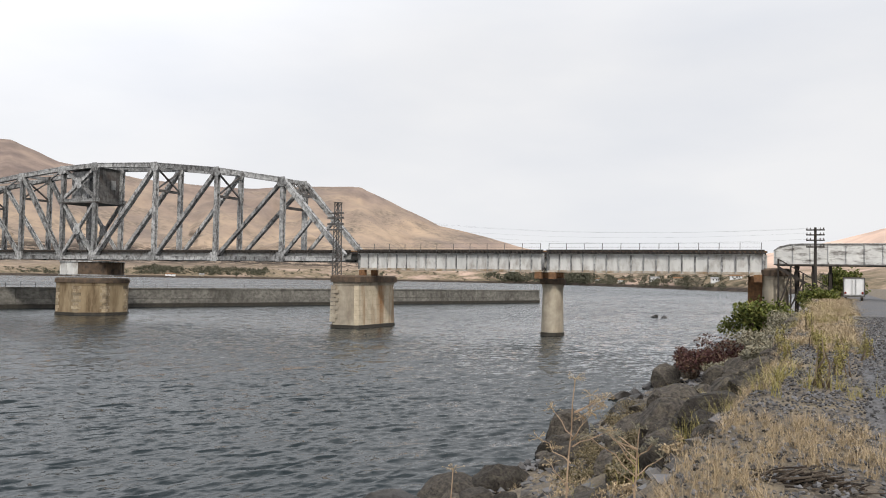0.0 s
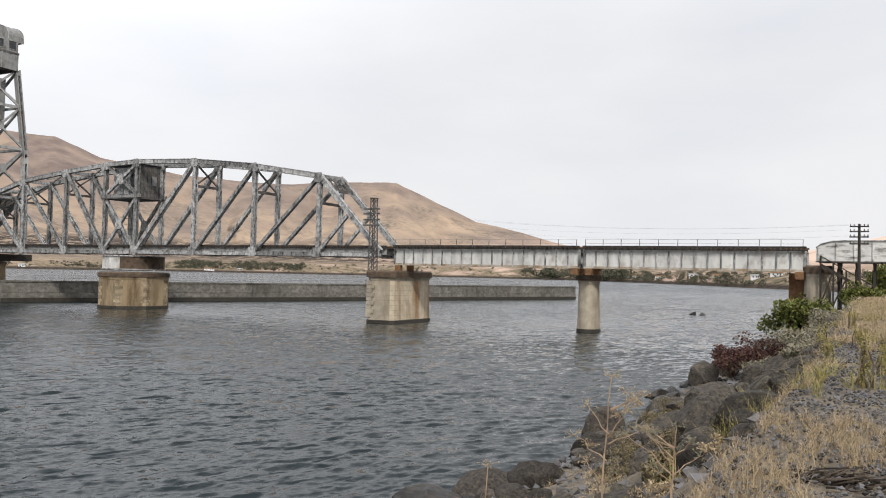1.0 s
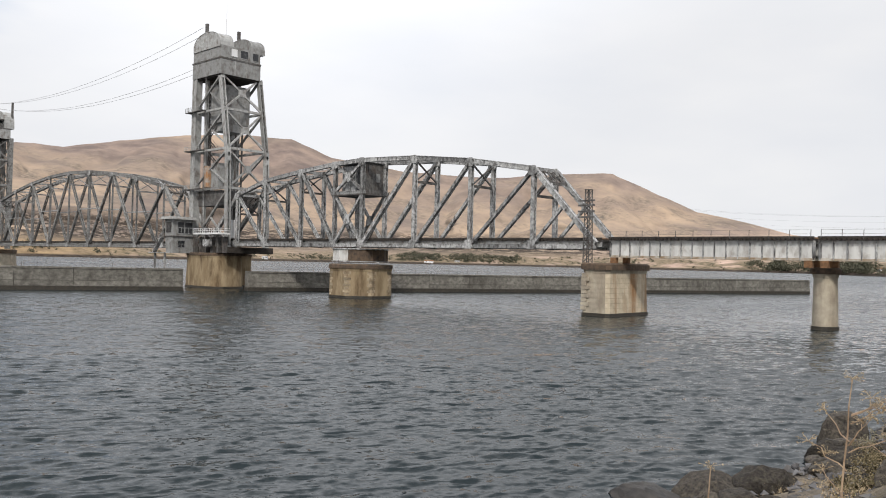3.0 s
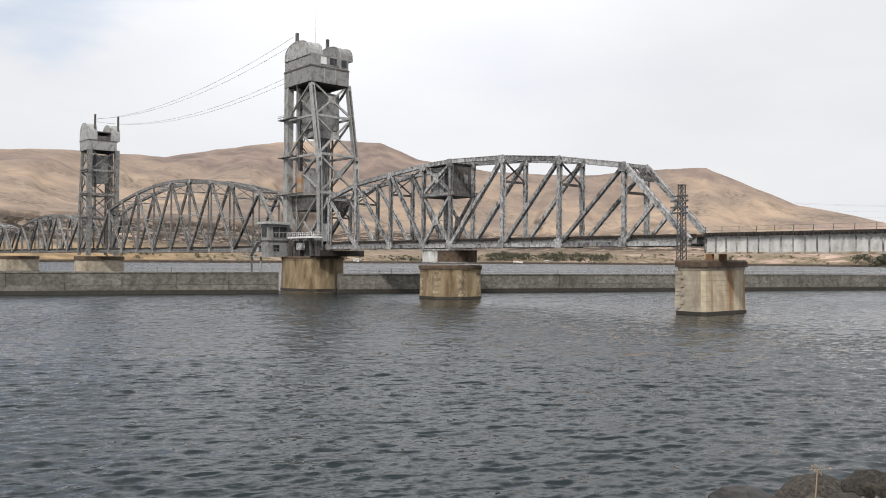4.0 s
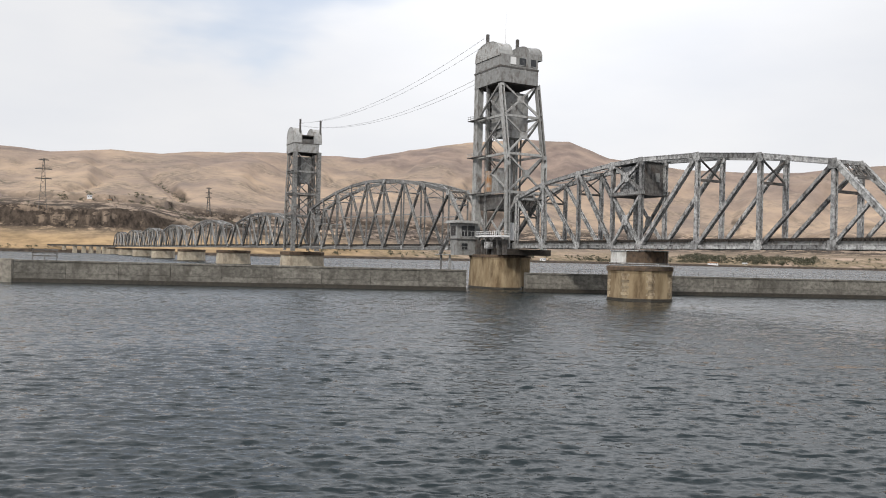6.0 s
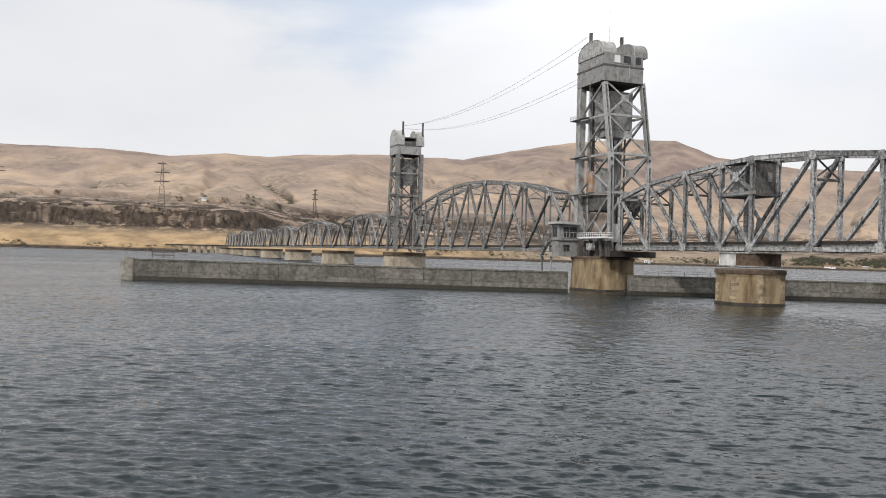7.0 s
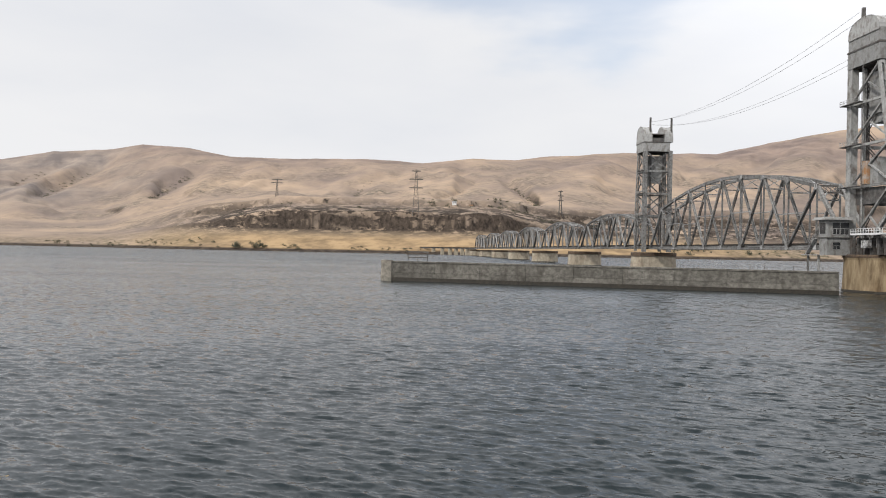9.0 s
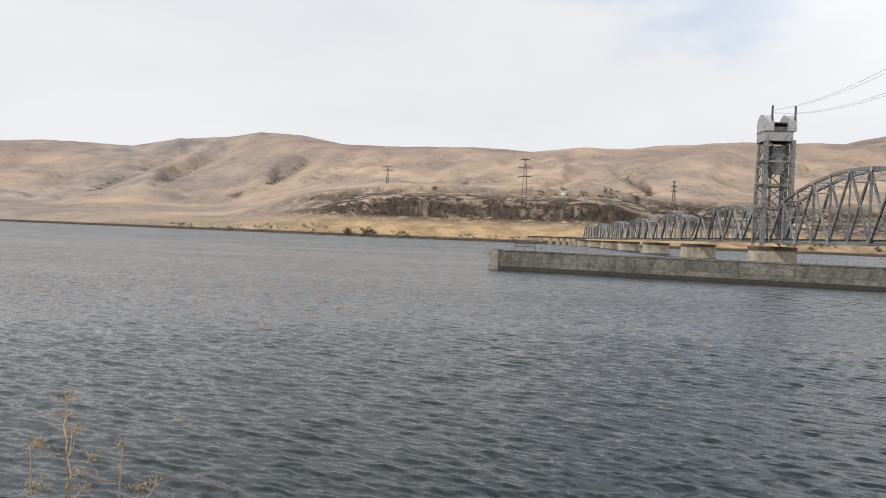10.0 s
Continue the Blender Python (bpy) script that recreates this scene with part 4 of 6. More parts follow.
        A = [bm.verts.new((mid - r * math.cos(math.pi * k / n), y - 1.9, hood_z + hood_h * math.sin(math.pi * k / n) ** 0.6)) for k in range(n + 1)]
        B = [bm.verts.new((mid - r * math.cos(math.pi * k / n), y + 1.9, hood_z + hood_h * math.sin(math.pi * k / n) ** 0.6)) for k in range(n + 1)]
        bm.faces.new(A)
        bm.faces.new(B[::-1])
        for k in range(n):
            bm.faces.new((A[k], B[k], B[k + 1], A[k + 1]))
        bmesh.ops.recalc_face_normals(bm, faces=bm.faces)
        part("sheave_hood", bm, STEEL, t, "rounded sheave hood with rust streaks")
        for yy in (y - 1.9, y + 1.9):
            bm = bmesh.new()
            pts = [(mid - (r + 0.06) * math.cos(math.pi * k / n), hood_z + (hood_h + 0.06) * math.sin(math.pi * k / n) ** 0.6) for k in range(n + 1)]
            for (ax, az), (bx, bz) in zip(pts, pts[1:]):
                bar(bm, (ax, yy, az), (bx, yy, bz), 0.14, 0.14, (0, 1, 0))
            part("hood_rim", bm, STEEL, t)
        bm = bmesh.new()
        bar(bm, (-sv + sgn * 0.3, y + (1.2 if y < 115 else 1.4), 59.5), (-sv + sgn * 0.3, y + (1.2 if y < 115 else 1.4), 68.2), 0.7, 0.7)
        part("cable_mast", bm, STEEL_DARK, t)
    if not near:
        bm = bmesh.new()
        box(bm, a + 0.5, b - 0.5, y0 + 2.84, y1 - 2.84, 57.404, 59.2)
        box(bm, a + 0.2, b - 0.2, y0 + 2.84, y1 - 2.84, 60.6, 61.0)
        part("sheave_beam", bm, STEEL_DARK, t, "dark beam between the sheave hoods")
    bm = bmesh.new()
    bar(bm, (mid, 113.5, 60), (mid, 113.5, 69), 0.14, 0.14)
    bar(bm, (mid, 113.5, 69), (mid, 113.5, 73.5), 0.06, 0.06)
    if near:
        part("antenna", bm, WHITE, t, "thin white whip antenna")
    else:
        bm.free()
    # counterweight block behind its guides, and the ropes that carry it
    c0 = -sb_top - sgn * 2.2
    bm = bmesh.new()
    x0, x1 = sorted((c0, c0 - sgn * 4.6))
    vs = box(bm, x0, x1, y0 + 1.5, y1 - 1.2, 41.7, 51.4)
    part("counterweight", bm, STEEL, t, "large grey counterweight block")
    bm = bmesh.new()
    v = box(bm, x0 + 0.2, x1 - 0.2, y0 + 2.2, y1 - 3.0, 39.6, 41.696)
    part("counterweight_foot", bm, STEEL, t)
    for y in (y0 + 2.6, y1 - 2.6):
        for o in (0, 0.5):
            bm = bmesh.new()
            bar(bm, (-sv + sgn * 1.8, y + o, 24), (-sv + sgn * 1.8, y + o, 53), 0.3, 0.3)
            part("lift_rope", bm, STEEL_DARK, t)
    # railed platforms round the vertical leg
    for z in levels[1:-1]:
        bm = bmesh.new()
        px0, px1 = sorted((-sv - sgn * 2.4, -sv + sgn * 6.0))
        box(bm, px0, px1, y0 - 1.9, y0 - 0.96, z - 0.1, z + 0.1)
        box(bm, px0, -sv - 0.96 if sgn > 0 else px1, y0 - 0.956, y1, z - 0.1, z + 0.1) if sgn > 0 else None
        part("platform", bm, STEEL_DARK, t)
        bm = bmesh.new()
        for h in (0.6, 1.1):
            bar(bm, (px0, y0 - 1.85, z + h), (px1, y0 - 1.85, z + h), 0.07, 0.07)
            bar(bm, (px0, y0 - 1.85, z + h), (px0, y1, z + h), 0.07, 0.07)
        for k in range(7):
            x = px0 + (px1 - px0) * k / 6
            bar(bm, (x, y0 - 1.85, z + 0.1), (x, y0 - 1.85, z + 1.1), 0.07, 0.07)
        part("platform_rail", bm, STEEL, t)
    # ladder with cage lines up the side
    bm = bmesh.new()
    lx = -sv + sgn * 5.6
    for o in (-0.25, 0.25):
        bar(bm, (lx + o, y0 - 0.9, 11), (lx + o, y0 - 0.9, 53), 0.08, 0.08)
    for k in range(70):
        bar(bm, (lx - 0.25, y0 - 0.9, 11 + k * 0.6), (lx + 0.25, y0 - 0.9, 11 + k * 0.6), 0.05, 0.05)
    part("ladder", bm, STEEL_DARK, t)
    for z0, z1 in zip(levels, levels[1:]):
        n = 3
        for k in range(n):
            za, zb = z0 + (z1 - z0) * k / n, z0 + (z1 - z0) * (k + 1) / n
            xa, xb = (-sv + sgn * 2.4, -sv + sgn * 6.6) if k % 2 else (-sv + sgn * 6.6, -sv + sgn * 2.4)
            bm = bmesh.new()
            for o in (0, 0.8):
                bar(bm, (xa, y0 + 1.6 + o, za + 0.1), (xb, y0 + 1.6 + o, zb), 0.1, 0.28)
                bar(bm, (xa, y0 + 1.6 + o, za + 1.1), (xb, y0 + 1.6 + o, zb + 1.0), 0.06, 0.06)
            for j in range(9):
                f = (j + 0.5) / 9
                x, z = xa + (xb - xa) * f, za + (zb - za) * f
                box(bm, x - 0.14, x + 0.14, y0 + 1.66, y0 + 2.34, z, z + 0.05)
            part("stair_flight", bm, STEEL_DARK, t)
    for x in (-sv + sgn * 4.4, -sv + sgn * 7.4):
        bm = bmesh.new()
        bar(bm, (x, y1 - 2.2, 9.5), (x, y1 - 2.2, 40), 0.35, 0.35)
        part("guide_rail", bm, STEEL_DARK, t)
    if near:
        for x, y, w in ((-188.4, y0 + 1.4, 1.3), (-184.2, y0 + 2.4, 1.8), (-179.6, y0 + 1.2, 1.2)):
            bm = bmesh.new()
            box(bm, x - w / 2, x + w / 2, y, y + 1.2, 10.4, 13.4)
            part("machine_cabinet", bm, STEEL_DARK, t, "dark machine cabinet on the tower deck")
        bm = bmesh.new()
        box(bm, -183.2, -180.0, y0 + 0.2, y0 + 2.6, 25.2, 31.2)
        part("control_cabinet", bm, STEEL, t)
        bm = bmesh.new()
        box(bm, -185.4, -183.4, y0 - 0.5, y0 + 0.6, 25.2, 30.6)
        part("control_cabinet", bm, RUSTY_ORANGE, t, "cabinet with peeling orange paint")
        bm = bmesh.new()
        box(bm, -190, -178.6, y0 + 0.6, y1 - 0.6, 20.6, 24.4)
        part("equalizer_beam", bm, STEEL_DARK, t, "dark steel cross girder over the track")
        bm = bmesh.new()
        box(bm, -177.4, -175.8, y0 + 0.9, y0 + 2.8, 12.6, 17.0)
        part("relay_cabinet", bm, WHITE, t, "pale relay cabinet")
    for ob in t.children_recursive:
        if ob.data.materials[0] == STEEL:
            ob.data.materials[0] = STEEL_PALE
    return t


RUSTY_ORANGE = material("peeling_orange_paint", (0.30, 0.26, 0.22), (0.36, 0.17, 0.06), 0.8, 1.0, 0.0, 0.01, 5, (0.4, 0.4, 0.38), 0.8, 0.7)
lift_tower(190.6, 174.5, 179.4, "tall grey steel lift tower with sheave hoods and counterweight")
lift_tower(355.0, 367.5, 364.5, "tall grey steel lift tower at the end of the lift span", False)


def overhead_cable(y, s0, z0, s1, z1, sag):
    bm = bmesh.new()
    n = 24
    p = [(-(s0 + (s1 - s0) * k / n), y, z0 + (z1 - z0) * k / n - sag * 4 * (k / n) * (1 - k / n)) for k in range(n + 1)]
    for a, b in zip(p, p[1:]):
        bar(bm, a, b, 0.06, 0.06)
    return tagged(part("power_cable", bm, CABLE), "thin sagging cable strung between the lift towers", "cable", "tower cables")


for y, z0, z1, sag in ((110.4, 67.2, 66.0, 5.0), (111.8, 66.2, 66.4, 5.0), (110.4, 57.2, 65.0, 5.5), (111.8, 56.6, 65.2, 5.5)):
    overhead_cable(y, 191.0, z0, 355.0, z1, sag)


# ---- operator's hut, balcony and dark steelwork on the tower pier ----
def operator_hut():
    hut = thing("control_hut", "two-storey grey metal bridge operator hut with flat overhanging roof", "hut")
    x0, x1, y0, y1 = -192.4, -187.8, 101.8, 107.7
    bm = bmesh.new()
    box(bm, x0 + 1.2, x1, y0, y1, 8.5, 12.6)
    part("lower_wall", bm, STEEL_PALE, hut)
    bm = bmesh.new()
    box(bm, x0, x1 - 0.5, y0 + 0.3, y1 - 0.3, 12.804, 16.9)
    part("upper_wall", bm, STEEL_PALE, hut)
    bm = bmesh.new()
    box(bm, x0 - 1.3, x1 + 0.6, y0 - 0.7, y1 + 0.6, 16.904, 17.2)
    box(bm, x0 - 0.8, x1 + 0.2, y0 - 0.4, y1 + 0.3, 17.204, 17.6)
    part("roof", bm, STEEL_PALE, hut)
    bm = bmesh.new()
    box(bm, x0 - 0.2, x1 + 0.35, y0 - 0.2, y1 + 0.3, 12.604, 12.8)
    part("floor_band", bm, STEEL_DARK, hut)
    # sloping side apron under the upper floor
    bm = bmesh.new()
    v = [bm.verts.new(c) for c in ((x0, y0 + 0.2, 12.6), (x0 + 1.196, y0 + 0.2, 12.6), (x0 + 1.196, y0 + 0.2, 9.2), (x0, y1 - 0.2, 12.6), (x0 + 1.196, y1 - 0.2, 12.6), (x0 + 1.196, y1 - 0.2, 9.2))]
    for q in ((0, 1, 2), (5, 4, 3), (0, 2, 5, 3), (1, 0, 3, 4), (2, 1, 4, 5)):
        bm.faces.new([v[i] for i in q])
    bmesh.ops.recalc_face_normals(bm, faces=bm.faces)
    part("apron", bm, STEEL_PALE, hut)
    for ya, yb, z0, z1, xx in ((y0 + 1.4, y0 + 3.2, 9.9, 11.6, x1), (y0 + 1.6, y0 + 3.3, 13.4, 16.3, x1 - 0.5), (y0 + 3.5, y1 - 0.4, 13.4, 16.3, x1 - 0.5)):
        bm = bmesh.new()
        box(bm, xx + 0.004, xx + 0.05, ya, yb, z0, z1)
        w = part("window", bm, GLASS, hut, "dark small-paned window")
        bm = bmesh.new()
        for z in (z0, (z0 + z1) / 2, z1):
            box(bm, xx + 0.054, xx + 0.12, ya - 0.1, yb + 0.1, z - 0.06, z + 0.06)
        for y in (ya, (ya + yb) / 2, yb):
            box(bm, xx + 0.054, xx + 0.12, y - 0.06, y + 0.06, z0 + 0.064, (z0 + z1) / 2 - 0.064)
        part("window_frame", bm, STEEL, w)
    bm = bmesh.new()
    box(bm, x0 + 0.7, x1 - 1.4, y0 + 0.25, y0 + 0.296, 13.6, 16.2)
    part("window", bm, GLASS, hut, "dark small-paned window")
    bm = bmesh.new()
    bar(bm, (x0 + 0.4, y0 - 0.6, 12.4), (x0 - 3.6, y0 - 0.6, 8.6), 1.0, 0.25)
    for h in (0.5, 1.0):
        bar(bm, (x0 + 0.4, y0 - 1.1, 12.4 + h), (x0 - 3.6, y0 - 1.1, 8.6 + h), 0.07, 0.07)
    bar(bm, (x0 - 5.2, y0 - 0.6, 8.5), (x0 + 3.0, y0 - 0.6, 8.5), 1.3, 0.2)
    part("stair", bm, STEEL, hut, "grey outside stair and landing")
    for x in (x0 - 3.6, x0 + 1.4):
        bm = bmesh.new()
        bar(bm, (x, y0 - 0.3, 4.4), (x, y0 - 0.3, 8.4), 0.4, 0.4)
        part("support_post", bm, STEEL, hut)
    bm = bmesh.new()
    box(bm, x0 + 1.4, x1 + 5.0, y1 + 0.02, y1 + 1.2, 7.4, 8.45)
    part("support_beam", bm, STEEL_DARK, hut)
    return hut


operator_hut()


def service_balcony():
    bal = thing("service_balcony", "white-edged railed steel balcony beside the lift tower", "balcony")
    bm = bmesh.new()
    box(bm, -184.0, -171.6, 105.2, 107.8, 13.2, 13.6)
    part("floor", bm, WHITE, bal, "pale painted floor edge")
    bm = bmesh.new()
    for h in (0.5, 1.05):
        bar(bm, (-184, 105.3, 13.6 + h), (-171.6, 105.3, 13.6 + h), 0.09, 0.09)
        bar(bm, (-171.7, 105.3, 13.6 + h), (-171.7, 107.8, 13.6 + h), 0.09, 0.09)
    for k in range(13):
        bar(bm, (-184 + 12.4 * k / 12, 105.3, 13.604), (-184 + 12.4 * k / 12, 105.3, 14.7), 0.09, 0.09)
    part("railing", bm, WHITE, bal, "white pipe railing")
    bm = bmesh.new()
    box(bm, -188.6, -172.6, 108.2, 121.0, 8.75, 10.25)
    part("support_girder", bm, TIMBER, bal, "blackened steel grillage")
    for k in range(6):
        bm = bmesh.new()
        x = -187 + k * 2.7
        box(bm, x - 0.4, x + 0.4, 107.2, 108.15, 8.75, 12.6)
        part("bracket", bm, STEEL_DARK, bal)
    bm = bmesh.new()
    box(bm, -180.2, -178.0, 105.6, 106.8, 10.3, 12.0)
    part("lamp_box", bm, STEEL, bal)
    return bal


service_balcony()


# ---- piers ----
def prism(bm, ring0, ring1, z0, z1):
    a = [bm.verts.new((x, y, z0)) for x, y in ring0]
    b = [bm.verts.new((x, y, z1)) for x, y in ring1]
    n = len(a)
    bm.faces.new(a[::-1])
    bm.faces.new(b)
    for k in range(n):
        bm.faces.new((a[k], a[(k + 1) % n], b[(k + 1) % n], b[k]))
    bmesh.ops.recalc_face_normals(bm, faces=bm.faces)


def ring_rect(cx, cy, hx, hy, cut):
    """A rectangle with cut corners, counter-clockwise."""
    c = cut
    return [(cx + dx, cy + dy) for dx, dy in ((hx, -hy + c), (hx, hy - c), (hx - c, hy), (-hx + c, hy), (-hx, hy - c), (-hx, -hy + c), (-hx + c, -hy), (hx - c, -hy))]


def ring_super(cx, cy, hx, hy, n=36, p=2 / 3.4):
    """A rectangle with broadly rounded ends."""
    pts = []
    for k in range(n):
        c, q = math.cos(2 * math.pi * (k + 0.5) / n), math.sin(2 * math.pi * (k + 0.5) / n)
        pts.append((cx + hx * math.copysign(abs(c) ** p, c), cy + hy * math.copysign(abs(q) ** p, q)))
    return pts


def ring_round(cx, cy, rx, ry, n):
    return [(cx + rx * math.cos(2 * math.pi * (k + 0.5) / n), cy + ry * math.sin(2 * math.pi * (k + 0.5) / n)) for k in range(n)]


def pier(label, make, top, batter, mat, cap_h=1.1, over=0.45, courses=0, side="", band=0.5, foot=-3.0):
    """make(grow) gives the outline, widened by grow; the shaft narrows by batter towards its top."""
    p = thing("bridge_pier", label, "bridge pier", "bridge piers")
    steps = max(1, courses)
    zs = [band + (top - cap_h - 0.5 - band) * k / steps for k in range(steps + 1)]
    grow = lambda z: batter * (1 - z / top)
    for k in range(steps):
        bm = bmesh.new()
        prism(bm, make(grow(zs[k])), make(grow(zs[k + 1])), zs[k] + (0.035 if k else 0.004), zs[k + 1])
        part("course", bm, mat, p)
        if k:
            bm = bmesh.new()
            prism(bm, make(grow(zs[k]) - 0.05), make(grow(zs[k]) - 0.05), zs[k] - 0.02, zs[k] + 0.05)
            part("joint", bm, mat, p)
    bm = bmesh.new()
    prism(bm, make(grow(foot) + 0.12), make(grow(band) + 0.12), foot, band)
    part("waterline_band", bm, WET, p, "dark wet waterline band")
    bm = bmesh.new()
    prism(bm, make(0.12), make(0.2), top - cap_h - 0.5, top - cap_h - 0.004)
    part("belt", bm, mat, p)
    bm = bmesh.new()
    prism(bm, make(over), make(over), top - cap_h, top - 0.25)
    prism(bm, make(over), make(over - 0.3), top - 0.25, top)
    part("cap", bm, CAP, p, "rust-blackened coping cap")
    return p


def quoins(p, x, y, dx, dy, z0, z1, n, mat):
    """Alternating long and short corner stones standing proud of a pier's corner."""
    h = (z1 - z0) / n
    for k in range(n):
        lx, ly = (1.25, 0.7) if k % 2 else (0.75, 1.2)
        bm = bmesh.new()
        xa, xb = sorted((x, x + dx * lx))
        ya, yb = sorted((y, y + dy * ly))
        g = 0.1 * (1 - k / n)
        box(bm, xa - 0.07 - g * (dx > 0), xb + 0.07 + g * (dx < 0), ya - 0.07 - g, yb + 0.05, z0 + k * h + 0.03, z0 + (k + 1) * h - 0.03)
        part("quoin", bm, mat, p)


rest = pier("tan concrete rest pier with quoins and a broad rust streak", lambda g: ring_rect(-69.8, 115.2, 2.3 + g, 6.0 + g, 0.55), 8.35, 0.22, CONCRETE, courses=8)
quoins(rest, -72.1, 109.0, 1, 1, 0.9, 6.7, 9, CONCRETE)
for ob in rest.children:
    if ob.name.startswith("course"):
        ob.data.materials.append(RUST_SIDE)
        for f in ob.data.polygons:
            f.material_index = 1 if f.normal.x > 0.7 else 0
pier("slender round tan concrete pier with flared cap", lambda g: ring_round(-37.7, 115.6, 1.42 + g, 1.75 + g, 28), 8.4, 0.2, CONCRETE, 0.9, 0.45, 1)
pivot = pier("octagonal ochre-stained concrete pivot pier with quoins", lambda g: ring_round(-130.8, MID, 6.75 + g, 6.75 + g, 8), 7.0, 0.15, CONCRETE_OCHRE, 0.9, 0.4, 1)
for k in range(8):
    a = 2 * math.pi * (k + 0.5) / 8
    for j in range(8):
        bm = bmesh.new()
        w = 0.95 if j % 2 else 0.6
        for t in (-1, 1):
            d = a + t * math.radians(112.5)
            c, q = math.cos(d), math.sin(d)
            r = 6.8
            p0 = Vector((-130.8 + r * math.cos(a), MID + r * math.sin(a), 0.85 + j * 0.62))
            bar(bm, p0, p0 + Vector((c, q, 0)) * w, 0.16, 0.56)
        part("quoin", bm, QUOIN, pivot)
pier("wide rust-washed concrete pier carrying the lift tower", lambda g: ring_super(-183.9, 111.2, 8.0 + g, 4.6 + g), 8.75, 0.35, CONCRETE_OCHRE, 0.7, 0.3, 1)
pier("plain concrete pier behind the tower pier", lambda g: ring_rect(-186.6, 119.2, 3.2 + g, 2.8 + g, 0.4), 8.75, 0.3, CONCRETE_OCHRE, 0.7, 0.3, 1)
for k in range(7):
    s = 357.0 + 133 * k
    pier("low tan concrete pier with dark cap in open water", lambda g, s=s: ring_rect(-s, MID, 4.0 + g, 9.3 + g, 2.6), 8.6, 0.7, CONCRETE, 1.6, 0.5, 1)

# shore abutment: a round masonry column with a brown wall behind it
abut = pier("round weathered masonry column of the shore abutment", lambda g: ring_round(-7.1, 113.2, 1.5 + g, 1.5 + g, 26), 10.1, 0.25, CONCRETE, 0.95, 0.4, 9, foot=0.5)
bm = bmesh.new()
prism(bm, ring_rect(-9.6, 117.0, 1.1, 2.6, 0.2), ring_rect(-9.6, 117.0, 0.95, 2.5, 0.2), -2, 9.1)
part("back_wall", bm, RUSTY, abut, "rust-brown abutment wall")


# ---- signal mast on the rest pier ----
def lattice_mast():
    m = thing("signal_mast", "square steel lattice mast with cross-arms on the rest pier", "mast")
    cx, cy, z0, z1 = -71.6, 109.6, 8.35, 19.8
    half = lambda z: 0.52 - 0.14 * (z - z0) / (z1 - z0)
    for i in (-1, 1):
        for j in (-1, 1):
            bm = bmesh.new()
            bar(bm, (cx + i * half(z0), cy + j * half(z0), z0), (cx + i * half(z1), cy + j * half(z1), z1), 0.12, 0.12)
            part("corner_angle", bm, STEEL_DARK, m)
    bm = bmesh.new()
    n = 14
    for k in range(n):
        za, zb = z0 + (z1 - z0) * k / n, z0 + (z1 - z0) * (k + 1) / n
        ha, hb = half(za), half(zb)
        for j in (-1, 1):
            bar(bm, (cx - ha, cy + j * ha, za), (cx + hb, cy + j * hb, zb), 0.06, 0.06)
            bar(bm, (cx + ha, cy + j * ha, za), (cx - hb, cy + j * hb, zb), 0.06, 0.06)
            bar(bm, (cx + j * ha, cy - ha, za), (cx + j * hb, cy + hb, zb), 0.06, 0.06)
    part("lacing", bm, STEEL_DARK, m, kind="stuff")
    bm = bmesh.new()
    box(bm, cx - 0.5, cx + 0.5, cy - 0.5, cy + 0.5, z1, z1 + 0.12)
    part("top_plate", bm, STEEL_DARK, m)
    for z in (18.1, 17.35, 16.4, 15.5):
        bm = bmesh.new()
        box(bm, cx - 1.5, cx + 1.5, cy - 0.78, cy - 0.56, z - 0.13, z + 0.13)
        arm = part("cross_arm", bm, STEEL_DARK, m)
        for o in (-1.4, -1.0, 1.0, 1.4):
            bm = bmesh.new()
            bmesh.ops.create_cone(bm, cap_ends=True, segments=8, radius1=0.07, radius2=0.04, depth=0.2, matrix=Matrix.Translation((cx + o, cy - 0.67, z + 0.19)))
            part("insulator", bm, STEEL, arm)


lattice_mast()


# ---- guide wall ----
def wall_line(x0, y0, x1, y1, top, label):
    w = thing("guide_wall", label, "wall", "guide wall", "structure")
    a, b = Vector((x0, y0, 0)), Vector((x1, y1, 0))
    d = (b - a).normalized()
    nrm = Vector((d.y, -d.x, 0))
    if nrm.dot(-a) < 0:
        nrm = -nrm
    n = max(1, round((b - a).length / 11.5))
    for k in range(n):
        p, q = a + (b - a) * (k / n) + d * 0.03, a + (b - a) * ((k + 1) / n) - d * 0.03
        jit = 0.05 * (((k * 37) % 11) / 11 - 0.5)
        for z0, z1, off in ((0.9, 2.05, 0.16), (2.1, top - 0.42, 0.0), (top - 0.37, top, 0.14)):
            bm = bmesh.new()
            up = Vector((0, 0, (z0 + z1) / 2))
            bar(bm, p - nrm * 1.5 + nrm * (off + jit) + up, q - nrm * 1.5 + nrm * (off + jit) + up, 3.0, z1 - z0)
            part("wall_block", bm, WALLSTONE, w)
    bm = bmesh.new()
    bar(bm, a - nrm * 1.5 + Vector((0, 0, -1.2)), b - nrm * 1.5 + Vector((0, 0, -1.2)), 3.5, 4.16)
    part("wet_footing", bm, WET, w, "dark wet footing at the waterline")
    return w


w_end = wall_line(-204.0, -1.0, -168.6, 94.2, 4.95, "long low stained grey concrete guide wall with pale end")
wall_line(-163.0, 107.4, -97.0, 282.0, 4.6, "long low stained concrete guide wall shaded by the bridge")
bm = bmesh.new()
prism(bm, ring_rect(-205.3, -2.2, 1.9, 1.6, 0.6), ring_rect(-205.3, -2.2, 1.8, 1.5, 0.6), -2, 5.15)
part("end_block", bm, WALL_END, w_end, "pale concrete end block")


